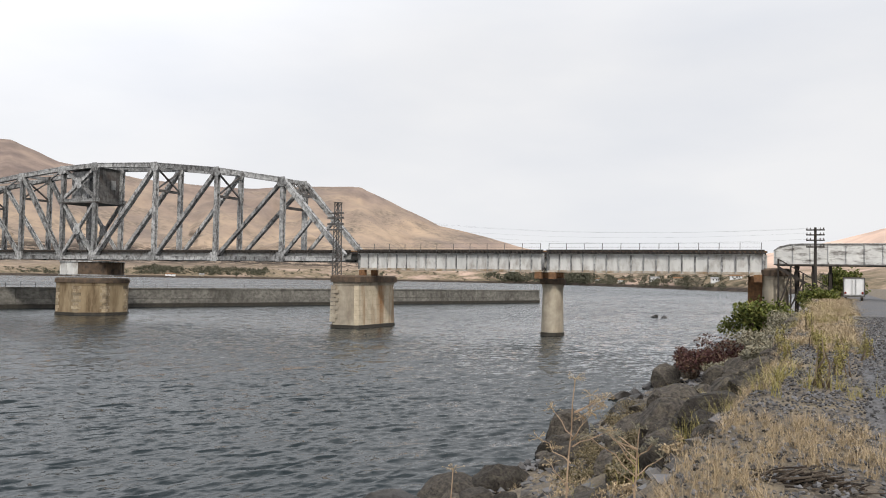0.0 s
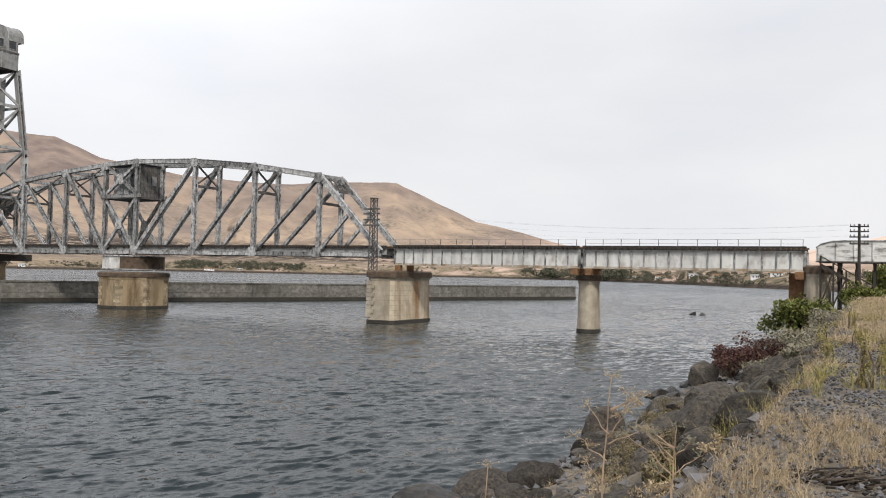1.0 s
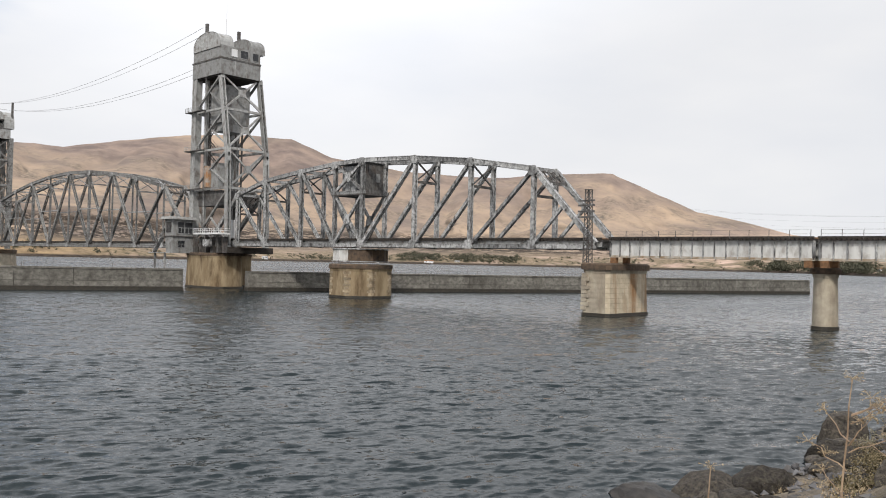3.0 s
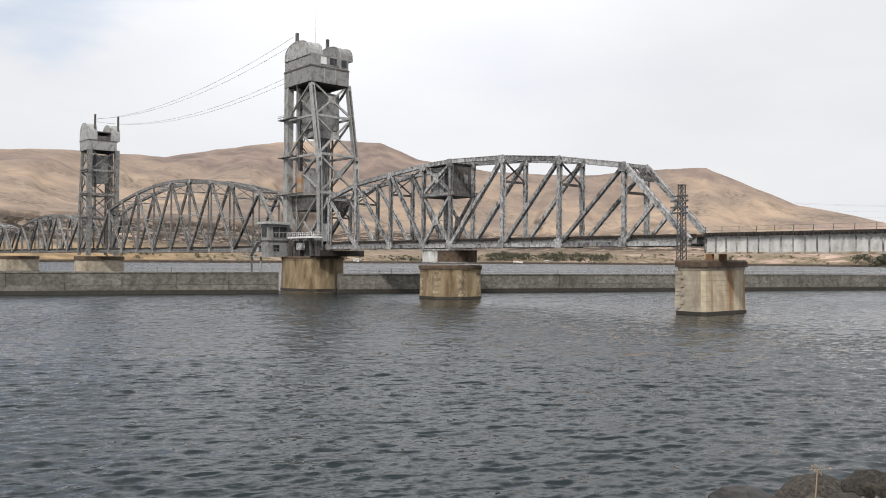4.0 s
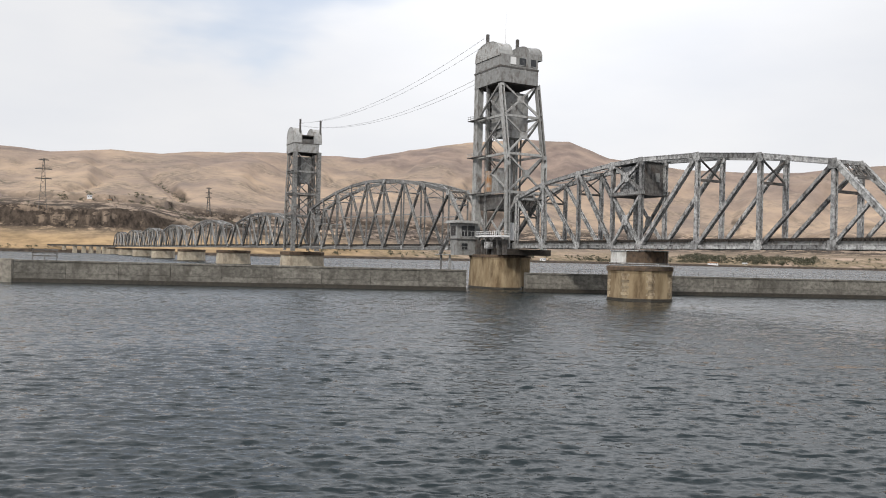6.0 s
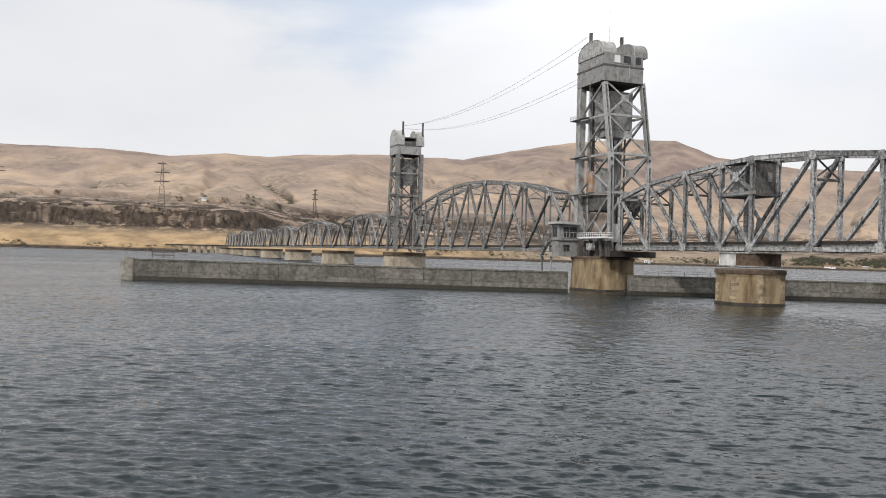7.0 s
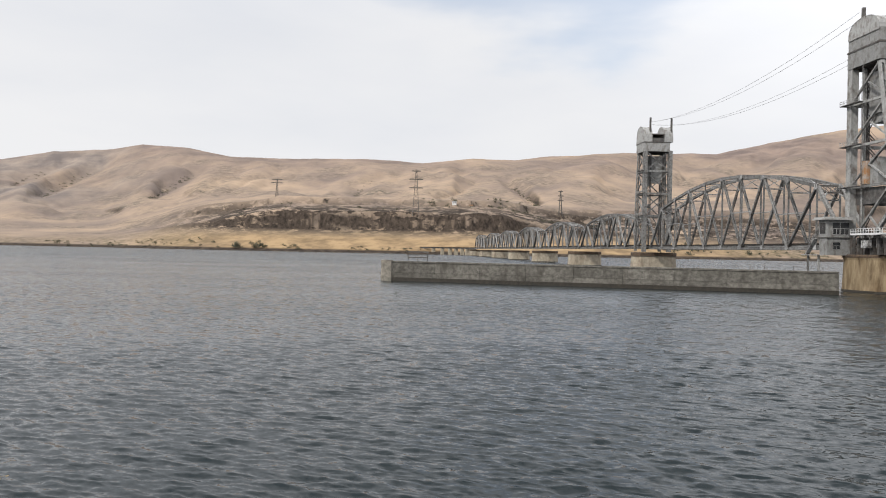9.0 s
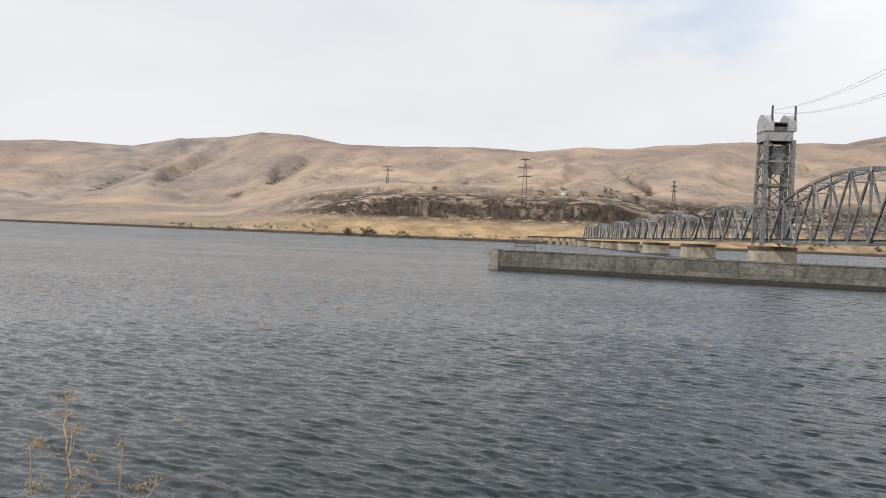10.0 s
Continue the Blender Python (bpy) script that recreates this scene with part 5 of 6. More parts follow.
def wall_rail(x0, y0, x1, y1, z, label):
    r = thing("wall_railing", label, "railing", "wall railings")
    a, b = Vector((x0, y0, z)), Vector((x1, y1, z))
    n = round((b - a).length / 3.0)
    for k in range(n + 1):
        bm = bmesh.new()
        p = a + (b - a) * k / n
        bar(bm, p, p + Vector((0, 0, 1.1)), 0.08, 0.08)
        part("rail_post", bm, STEEL_DARK, r)
    for h in (0.55, 1.08):
        bm = bmesh.new()
        bar(bm, a + Vector((0, 0, h)), b + Vector((0, 0, h)), 0.06, 0.06)
        part("rail_bar", bm, STEEL, r)


wall_rail(-163.6, 108.5, -108.0, 255.6, 4.6, "thin pipe railing along the top of the guide wall")
wall_rail(-180.6, 64.0, -170.4, 91.6, 4.95, "thin pipe railing beside the operator hut")
sign = thing("mooring_frame", "small dark steel frame with slatted panel on the wall end", "frame")
for k in range(3):
    bm = bmesh.new()
    bar(bm, (-204.6 + 0.9 * k, 3.0 + 2.4 * k, 4.95), (-204.6 + 0.9 * k, 3.0 + 2.4 * k, 7.4), 0.16, 0.16)
    part("frame_post", bm, STEEL_DARK, sign)
for z in (5.9, 6.6, 7.3):
    bm = bmesh.new()
    bar(bm, (-204.7, 2.8, z), (-202.7, 8.0, z), 0.1, 0.28)
    part("slat", bm, STEEL_DARK, sign)


# ---- near bank: road, boulders, stones ----
rng = random.Random(7)
GRAVEL = material("grey_road_gravel", (0.05, 0.051, 0.055), (0.155, 0.156, 0.165), 1.0, 9.0, 0.0, 0.05, 14, (0.13, 0.115, 0.10), 0.5, 0.6)
BASALT = material("lichened_basalt", (0.02, 0.0175, 0.0155), (0.088, 0.075, 0.063), 0.95, 9.0, 0.0, 0.14, 9, (0.17, 0.15, 0.11), 5.0, 0.5, piece=0.4)
BASALT_WET = material("wet_black_basalt", (0.012, 0.011, 0.011), (0.045, 0.04, 0.036), 0.45, 2.0, 0.0, 0.04, 4)


def ground_z(x, y):
    return float(bank_height(np.array(float(x)), np.array(float(y))))


def gravel_road():
    xs = np.concatenate([np.linspace(0, 1, 6), np.linspace(1.4, 5.5, 10), [6.0]])
    ys = np.concatenate([np.linspace(-60, 0, 20), np.linspace(1, 60, 90), np.linspace(62, 420, 90)])
    X, Y = np.meshgrid(xs, ys, indexing="ij")
    left = np.interp(Y, (-60, 10, 25, 55, 110, 400), (0.2, -0.1, 0.4, 1.3, 0.3, 0.3)) + 0.5 * (fractal(Y / 2.3, Y * 0 + 3, 71, 3) - 0.5)
    Xw = left + (6.0 - left) * X / 6.0
    Z = 6.24 + 0.10 * np.sin(np.pi * np.clip(X / 6, 0, 1)) + 0.05 * (fractal(Xw / 0.5, Y / 0.7, 73, 3) - 0.5)
    Z = np.where(X < 0.1, 6.05, Z)
    sheet("road", np.stack([Xw, Y, Z], -1), len(xs), len(ys), GRAVEL, "grey gravel service road along the crest of the bank", "road")


gravel_road()


def rock_mesh(seed, name="boulder", mat=None, sub=3):
    bm = bmesh.new()
    bmesh.ops.create_icosphere(bm, subdivisions=sub, radius=1.0)
    r = random.Random(seed)
    planes = [(Vector((r.uniform(-1, 1), r.uniform(-1, 1), r.uniform(-0.6, 1))).normalized(), r.uniform(0.55, 0.85)) for _ in range(11)]
    off = Vector((seed * 3.1, seed * 1.7, 0))
    for v in bm.verts:
        p = v.co.copy()
        for n, d in planes:
            k = p.dot(n)
            if k > d:
                p -= n * (k - d) * 0.97
        p *= 1 + 0.09 * noise.noise(p * 2.2 + off) + 0.06 * noise.noise(p * 5 + off) + 0.03 * noise.noise(p * 12 + off)
        v.co = p
    me = bpy.data.meshes.new(name)
    bm.to_mesh(me)
    bm.free()
    me.materials.append(mat or BASALT)
    return me


ROCKS = [rock_mesh(k) for k in range(9)]
ROCKS_WET = [rock_mesh(20 + k, "boulder", BASALT_WET) for k in range(3)]


def boulder(x, y, z, sx, sy, sz, turn, k, wet=False):
    ob = new("boulder", (ROCKS_WET if wet else ROCKS)[k % (3 if wet else 9)])
    z = ground_z(x, y) + sz * 0.35 if z > 1.5 else z
    ob.matrix_basis = pose(x, y, z, (k * 37) % 30 - 15, (k * 53) % 30 - 15, turn) @ Matrix.Diagonal((sx, sy, sz, 1))
    return tagged(ob, "wet black basalt boulder at the waterline" if wet else "grey-brown lichened basalt boulder on the bank", "boulder", "shore boulders")


# the boulders that stand out
for x, y, z, sx, sy, sz, turn, k, wet in (
        (-12.1, 39.5, 0.75, 1.15, 1.0, 1.25, 20, 0, False), (-11.6, 36.0, 0.35, 1.1, 0.9, 0.8, 60, 1, False), (-13.3, 55.5, 0.15, 0.9, 0.6, 0.5, 10, 0, True),
        (-12.4, 56.5, 0.2, 0.7, 0.6, 0.6, 80, 1, True), (-14.2, 25.6, 0.05, 1.3, 0.9, 0.55, 30, 2, True), (-12.6, 27.4, 0.2, 1.5, 1.2, 0.7, 5, 3, False),
        (-11.0, 28.2, 0.6, 1.2, 1.0, 0.8, 50, 4, False), (-5.2, 32.5, 3.9, 1.5, 1.2, 0.95, 15, 5, False), (-6.7, 30.0, 3.2, 1.2, 1.2, 1.0, 70, 6, False),
        (-4.3, 24.0, 4.6, 1.2, 1.0, 0.8, 33, 7, False), (-3.9, 40.0, 4.6, 1.1, 1.0, 0.8, 12, 8, False), (-5.6, 46.0, 3.9, 1.0, 0.9, 0.8, 48, 2, False),
        (-11.3, 62.0, 1.0, 1.5, 1.2, 1.1, 66, 3, False), (-10.6, 66.5, 1.4, 1.2, 1.0, 1.0, 14, 4, False), (-21.4, -14.6, 0.3, 0.9, 0.8, 0.7, 20, 1, True),
        (-2.0, 15.2, 5.6, 0.66, 0.6, 0.5, 0, 0, False), (-2.7, 14.6, 5.0, 0.6, 0.5, 0.42, 40, 1, False), (-1.75, 16.8, 5.9, 0.5, 0.45, 0.4, 20, 4, False),
        (-2.3, 12.4, 5.4, 0.5, 0.42, 0.32, 70, 5, False), (-2.6, 17.6, 5.2, 0.6, 0.5, 0.4, 15, 6, False), (-2.2, 19.5, 5.5, 0.55, 0.5, 0.4, 55, 7, False), (-3.0, 10.9, 4.8, 0.5, 0.4, 0.34, 80, 8, False),
        (-38.1, 191.8, 0.1, 1.1, 0.8, 0.5, 25, 0, True), (-35.6, 190.8, 0.1, 0.9, 0.8, 0.55, 70, 2, True)):
    boulder(x, y, z, sx, sy, sz, turn, k, wet)
for i in range(215):
    y = 9 + 110 * rng.random() ** 1.35
    f = rng.random()
    sh = float(np.interp(y, (0, 18, 28, 39, 57, 75, 110, 140), (-15, -14.5, -12.6, -11.9, -12.3, -12.9, -13.5, -15)))
    x = sh + (-1.9 - sh) * f
    s = rng.uniform(0.22, 0.6) * (1.25 if f < 0.5 else 0.9) * (0.75 + 0.5 * min(1, y / 50))
    boulder(x, y, ground_z(x, y) + s * 0.18, s * rng.uniform(0.8, 1.5), s * rng.uniform(0.8, 1.3), s * rng.uniform(0.6, 1.0), rng.uniform(0, 180), i, f < 0.06)


for i in range(60):
    y = rng.uniform(11, 34)
    x = rng.uniform(-4.2, -1.3)
    s = rng.uniform(0.14, 0.36)
    boulder(x, y, 2.0, s * rng.uniform(0.9, 1.5), s * rng.uniform(0.8, 1.3), s * rng.uniform(0.6, 1.0), rng.uniform(0, 180), i)


def scatter(name, count, place, shape, mat, label, category):
    """Many small pieces in one mesh: place() gives a matrix, shape the vertices and faces of one piece."""
    V, F = [], []
    for _ in range(count):
        m = place()
        if m is None:
            continue
        vs, fs = shape()
        o = len(V)
        V += [tuple(m @ Vector(v)) for v in vs]
        F += [tuple(i + o for i in f) for f in fs]
    me = bpy.data.meshes.new(name)
    me.from_pydata(V, [], F)
    me.materials.append(mat)
    return tagged(new(name, me), label, category, kind="stuff")


def pebble():
    j = lambda: rng.uniform(0.7, 1.2)
    vs = [(j(), 0.2, 0), (0.1, j(), 0.1), (-j(), -0.1, 0), (0, -j(), 0.1), (0.1, 0, j() * 0.8), (0, 0.1, -0.6)]
    return vs, [(0, 1, 4), (1, 2, 4), (2, 3, 4), (3, 0, 4), (1, 0, 5), (2, 1, 5), (3, 2, 5), (0, 3, 5)]


def island_material(name, stops, rough=0.9, translucent=0.0):
    """Each small piece takes its own tone from the ramp."""
    m = bpy.data.materials.new(name)
    m.use_nodes = True
    nt = m.node_tree
    b = nt.nodes["Principled BSDF"]
    b.inputs["Roughness"].default_value = rough
    b.inputs["Specular IOR Level"].default_value = 0.2
    geo = nt.nodes.new("ShaderNodeNewGeometry")
    r = nt.nodes.new("ShaderNodeValToRGB")
    r.color_ramp.elements[0].position, r.color_ramp.elements[0].color = 0.0, (*stops[0], 1)
    r.color_ramp.elements[1].position, r.color_ramp.elements[1].color = 1.0, (*stops[-1], 1)
    for k, c in enumerate(stops[1:-1]):
        e = r.color_ramp.elements.new((k + 1) / (len(stops) - 1))
        e.color = (*c, 1)
    nt.links.new(geo.outputs["Random Per Island"], r.inputs["Fac"])
    nt.links.new(r.outputs["Color"], b.inputs["Base Color"])
    return m


STONES = island_material("mixed_grey_stones", [(0.03, 0.029, 0.03), (0.09, 0.088, 0.09), (0.165, 0.163, 0.17), (0.075, 0.068, 0.06)])
STRAW = island_material("dry_straw_grass", [(0.19, 0.14, 0.085), (0.34, 0.26, 0.16), (0.46, 0.365, 0.24), (0.26, 0.205, 0.13)])
SCRUB = island_material("dull_olive_brush", [(0.06, 0.05, 0.03), (0.13, 0.11, 0.06), (0.20, 0.165, 0.10), (0.27, 0.215, 0.14)])
WEED = island_material("yellow_green_weed", [(0.17, 0.15, 0.05), (0.33, 0.28, 0.10), (0.24, 0.22, 0.09)])
GREEN = island_material("bright_shrub_leaves", [(0.045, 0.06, 0.014), (0.10, 0.115, 0.028), (0.15, 0.15, 0.045)])
PURPLE = island_material("purple_brown_leaves", [(0.045, 0.022, 0.022), (0.085, 0.04, 0.038), (0.10, 0.065, 0.04)])
SAGE = island_material("grey_sagebrush_leaves", [(0.16, 0.15, 0.11), (0.26, 0.245, 0.185), (0.20, 0.17, 0.11)])
TWIG = island_material("dead_twigs", [(0.05, 0.038, 0.028), (0.12, 0.09, 0.065), (0.20, 0.16, 0.12)])
FAR_LEAF = island_material("hazy_far_leaves", [(0.045, 0.048, 0.033), (0.085, 0.085, 0.058), (0.13, 0.122, 0.088)])


def stone_place():
    y = 4 + 95 * rng.random() ** 1.8
    x = rng.uniform(-13.0, -1.6)
    s = rng.uniform(0.04, 0.15) * (1 + y / 60)
    return pose(x, y, ground_z(x, y) + s * 0.2, rng.uniform(-30, 30), rng.uniform(-30, 30), rng.uniform(0, 360)) @ Matrix.Scale(s, 4)


scatter("bank_stones", 5200, stone_place, pebble, STONES, "loose grey stones over the bank", "stones")


def gravel_place():
    y = 5 + 45 * rng.random() ** 1.6
    x = rng.uniform(-1.6, 4.5)
    s = rng.uniform(0.012, 0.03) * (1 + y / 35)
    return pose(x, y, (6.27 + 0.1 * math.sin(math.pi * min(1, max(0, x / 6))) if x > 0.6 else ground_z(x, y) + 0.03) + s * 0.3, rng.uniform(-30, 30), rng.uniform(-30, 30), rng.uniform(0, 360)) @ Matrix.Scale(s, 4)


scatter("road_gravel", 20000, gravel_place, pebble, STONES, "loose crushed stone on the road", "gravel")


def tuft():
    """A tuft of bent blades with seed heads."""
    vs, fs = [], []
    for _ in range(rng.randint(16, 26)):
        a = rng.uniform(0, 2 * math.pi)
        lean, h, w = rng.uniform(0.15, 0.9), rng.uniform(0.35, 1.0), rng.uniform(0.004, 0.011)
        dx, dy = math.cos(a), math.sin(a)
        ox, oy = rng.uniform(-0.12, 0.12), rng.uniform(-0.12, 0.12)
        o = len(vs)
        for t in (0.0, 0.5, 1.0):
            r = lean * t * t * h
            ww = w * (1 - 0.8 * t)
            vs += [(ox + dx * r - dy * ww, oy + dy * r + dx * ww, h * t), (ox + dx * r + dy * ww, oy + dy * r - dx * ww, h * t)]
        fs += [(o, o + 1, o + 3, o + 2), (o + 2, o + 3, o + 5, o + 4)]
    return vs, fs


def grass_place():
    """Thick pale grass beside the eye and along the far part of the crest; only wisps on the gravel shoulder between."""
    y = 4.2 + 108 * rng.random() ** 1.9
    x = rng.gauss(-0.35, 0.75) if rng.random() < 0.7 else rng.uniform(-10.5, 0.9)
    if x > 1.1 + 0.012 * y:
        return None
    clumped = value_noise(np.array(x * 0.9), np.array(y * 0.55), 5)
    shoulder = 11.0 < y < 25 and x > -1.1
    if clumped < (0.78 if shoulder else 0.6 if x < -1.6 else 0.25):
        return None
    s = rng.uniform(0.07, 0.2) * (1 + y / 70)
    return pose(x, y, ground_z(x, y) + 0.02, 0, 0, rng.uniform(0, 360)) @ Matrix.Diagonal((s * (1 + y / 18), s * (1 + y / 18), s, 1))


scatter("dry_grass", 9500, grass_place, tuft, STRAW, "straw-coloured dry grass tufts along the bank", "grass")


def weed_place():
    y = 8 + 70 * rng.random() ** 1.5
    x = rng.gauss(-2.2, 2.0)
    if x > 0.9 or value_noise(np.array(x * 0.3 + 9), np.array(y * 0.2), 15) < 0.55:
        return None
    s = rng.uniform(0.2, 0.55)
    return pose(x, y, ground_z(x, y), 0, 0, rng.uniform(0, 360)) @ Matrix.Diagonal((s * (1 + y / 30), s * (1 + y / 30), s, 1))


scatter("green_weeds", 900, weed_place, tuft, WEED, "yellow-green weeds among the dry grass", "weeds")


# ---- shrubs and tall plants ----
def leaf_cloud(bm, centre, radius, count, size, flat=1.0):
    for _ in range(count):
        d = Vector((rng.gauss(0, 1), rng.gauss(0, 1), rng.gauss(0, 1))).normalized() * (rng.random() ** 0.45)
        c = Vector(centre) + Vector((d.x * radius[0], d.y * radius[1], d.z * radius[2]))
        a = Vector((rng.uniform(-1, 1), rng.uniform(-1, 1), rng.uniform(-1, 1))).normalized() * size * rng.uniform(0.6, 1.3)
        b = a.cross(Vector((rng.uniform(-1, 1), rng.uniform(-1, 1), rng.uniform(-1, 1)))).normalized() * a.length * 0.55
        vs = [bm.verts.new(c - a), bm.verts.new(c + b), bm.verts.new(c + a), bm.verts.new(c - b)]
        bm.faces.new(vs)


def limb(bm, a, b, r0, r1, bend=0.1, n=4):
    """A tapering crooked stem of n short pieces."""
    a, b = Vector(a), Vector(b)
    p = a
    for k in range(n):
        q = a + (b - a) * ((k + 1) / n) + Vector((rng.uniform(-1, 1), rng.uniform(-1, 1), rng.uniform(-0.4, 0.4))) * bend * (b - a).length / n * (k < n - 1)
        r = r0 + (r1 - r0) * (k + 0.5) / n
        bar(bm, p, q, 2 * r, 2 * r)
        p = q
    return p


def shrub(name, x, y, z, rx, ry, h, leaves, size, mat, label, clumps=14, upright=0.5, category="shrub"):
    s = thing(name, label, category, at=(x, y, z))
    wood, leaf = bmesh.new(), bmesh.new()
    for k in range(clumps):
        a = 2 * math.pi * (k + rng.random()) / clumps
        f = rng.uniform(0.25, 0.95)
        top = Vector((math.cos(a) * rx * f, math.sin(a) * ry * f, h * rng.uniform(0.45, 1.0) * (1.05 - 0.45 * f * f)))
        limb(wood, (math.cos(a) * 0.15, math.sin(a) * 0.15, -0.3), top, 0.05 * h / 2, 0.012 * h / 2, 0.35)
        leaf_cloud(leaf, top - Vector((0, 0, h * 0.1)), (rx * 0.36, ry * 0.36, h * (0.2 + 0.16 * upright)), leaves // clumps, size)
    leaf_cloud(leaf, (0, 0, h * 0.35), (rx * 0.8, ry * 0.8, h * 0.35), leaves // 3, size)
    part("branches", wood, TWIG, s)
    part("foliage", leaf, mat, s, kind="stuff")
    return s


shrub("green_bush", -7.2, 88.0, 2.6, 3.4, 2.6, 4.0, 2600, 0.2, GREEN, "bright green leafy bush at the water's edge", 18)
shrub("green_bush", -2.0, 97.0, 5.3, 2.3, 2.0, 2.6, 1700, 0.17, GREEN, "bright green bush below the timber stair", 14)
shrub("purple_bush", -7.8, 59.5, 1.9, 2.6, 2.2, 2.3, 2300, 0.11, PURPLE, "purple-brown leafy bush among the boulders", 18)
shrub("purple_bush", -9.6, 62.5, 1.2, 1.5, 1.4, 2.3, 900, 0.11, PURPLE, "sparse purple-brown bush by the water", 9)
for x, y, rx, h in ((-3.2, 50, 1.5, 1.3), (-4.3, 58, 2.0, 1.6), (-3.4, 66, 1.8, 1.5), (-6.0, 53, 1.4, 1.0), (-2.9, 42, 1.2, 1.0), (-4.2, 80, 1.8, 1.6), (-2.6, 36, 0.9, 0.8)):
    shrub("sagebrush", x, y, ground_z(x, y) - 0.1, rx, rx, h, 1300, 0.09, SAGE, "grey-green sagebrush on the bank", 12)
for x, y, rx, h in ((-6.6, 33, 1.0, 0.75), (-7.6, 37, 1.2, 0.8), (-8.4, 44, 1.1, 0.8), (-5.6, 26, 0.8, 0.6), (-6.0, 21, 0.7, 0.6), (-7.8, 29, 0.9, 0.7), (-9.0, 50, 1.2, 0.9), (-4.4, 29, 0.8, 0.7), (-10.2, 42, 1.1, 0.9), (-9.6, 34, 1.0, 0.8), (-8.9, 39, 1.0, 0.9), (-10.6, 47, 1.2, 0.9), (-3.4, 15.4, 0.45, 0.4), (-3.0, 13.2, 0.4, 0.35)):
    shrub("weed_clump", x, y, ground_z(x, y), rx, rx, h, 1300, 0.035, SCRUB, "dull olive-brown weed clump between the boulders", 14)


def fennel(x, y, top, spread, label, seed, pale=False):
    """A dry umbel stalk: a main stem with crooked side stems, each ending in a loose head."""
    r = random.Random(seed)
    z0 = ground_z(x, y) - 0.05
    p = thing("dry_stalk", label, "plant", "dry stalks", at=(x, y, z0))
    h = top - z0
    bm = bmesh.new()
    bend = Vector((r.uniform(-0.03, 0.03), 0, 0))
    limb(bm, (0, 0, 0), Vector((0.06 * h, 0, h)) + bend, 0.011, 0.004, 0.08, 7)
    tips = [Vector((0.06 * h, 0, h)) + bend]
    for k in range(8):
        f = r.uniform(0.3, 0.9)
        a = Vector((0.06 * h * f, 0, h * f))
        t = a + Vector((r.choice((-1, 1)) * spread * r.uniform(0.35, 1.0), r.uniform(-0.3, 0.3) * spread, spread * r.uniform(0.15, 0.75)))
        limb(bm, a, t, 0.006, 0.0025, 0.25, 4)
        tips.append(t)
        if k % 2:
            m = a + (t - a) * 0.55
            q = m + Vector((r.uniform(-0.3, 0.3), r.uniform(-0.2, 0.2), r.uniform(0.05, 0.3))) * spread
            limb(bm, m, q, 0.004, 0.002, 0.25, 3)
            tips.append(q)
    part("stem", bm, STALK, p)
    for t in tips:
        bm = bmesh.new()
        for k in range(16):
            e = t + Vector((r.uniform(-1, 1), r.uniform(-1, 1), r.uniform(-0.3, 0.7))) * 0.09
            bar(bm, t, e, 0.0025, 0.0025)
            leaf_cloud(bm, e, (0.016, 0.016, 0.012), 5, 0.009)
        part("seed_head", bm, STRAW if not pale else SAGE, p)
    return p


STALK = island_material("pale_dry_stalk", [(0.26, 0.18, 0.12), (0.38, 0.28, 0.19), (0.32, 0.235, 0.17)])
fennel(-2.64, 8.6, 6.95, 0.42, "tall dry tan umbel stalk on the bank", 3)
fennel(-1.95, 8.8, 6.45, 0.55, "pale branching dry weed stalk", 5, True)
fennel(-7.06, -3.75, 6.45, 0.85, "dry tan umbel stalk with loose heads", 8)
fennel(-7.3, -3.35, 6.0, 0.6, "dry tan umbel stalk with loose heads", 21)
fennel(-6.95, -4.0, 6.05, 0.5, "dry tan umbel stalk with loose heads", 33)
fennel(-3.85, 8.1, 5.95, 0.35, "short dry umbel stalk at the edge of the bank", 12)
for x, y, rx, h in ((-2.4, 10.2, 0.3, 0.3), (-1.9, 11.6, 0.3, 0.26), (-3.6, 11.6, 0.4, 0.4), (-4.4, 14.4, 0.5, 0.45), (-5.4, 18.0, 0.6, 0.5), (-2.95, 8.7, 0.28, 0.35), (-2.4, 8.4, 0.2, 0.3), (-7.4, -4.3, 0.3, 0.4), (-3.3, 9.2, 0.3, 0.3)):
    shrub("dry_tangle", x, y, ground_z(x, y), rx, rx, h, 420, 0.022, STRAW, "tangle of fine straw-coloured dry weed", 9)
for x, y, h in ((-0.22, 15.0, 0.95), (0.05, 17.0, 0.8), (0.65, 22.0, 0.75), (-1.0, 19.0, 0.8), (-0.5, 24.0, 0.7), (-1.6, 27.0, 0.9), (-0.9, 33.0, 0.9)):
    shrub("tall_weed", x, y, ground_z(x, y), 0.13, 0.13, h, 520, 0.02, WEED, "tall yellow-green weed at the road edge", 6, 1.0)


def brush_pile():
    p = thing("brush_pile", "low pile of dead brown twigs beside the road", "brush", at=(0.0, 8.0, 6.2))
    bm = bmesh.new()
    for _ in range(260):
        a = rng.uniform(-1.3, 1.3)
        x, y = rng.gauss(-0.28, 0.24), rng.gauss(-0.25, 0.14)
        z = 0.03 + 0.13 * rng.random() * max(0.1, 1 - abs(x + 0.25) / 0.9)
        l = rng.uniform(0.06, 0.2)
        limb(bm, (x - l * math.cos(a), y - l * math.sin(a) * 0.6, z), (x + l * math.cos(a), y + l * math.sin(a) * 0.6, z + rng.uniform(-0.05, 0.1)), 0.009, 0.004, 0.2, 3)
    part("twig", bm, DARK_TWIG, p, kind="stuff")


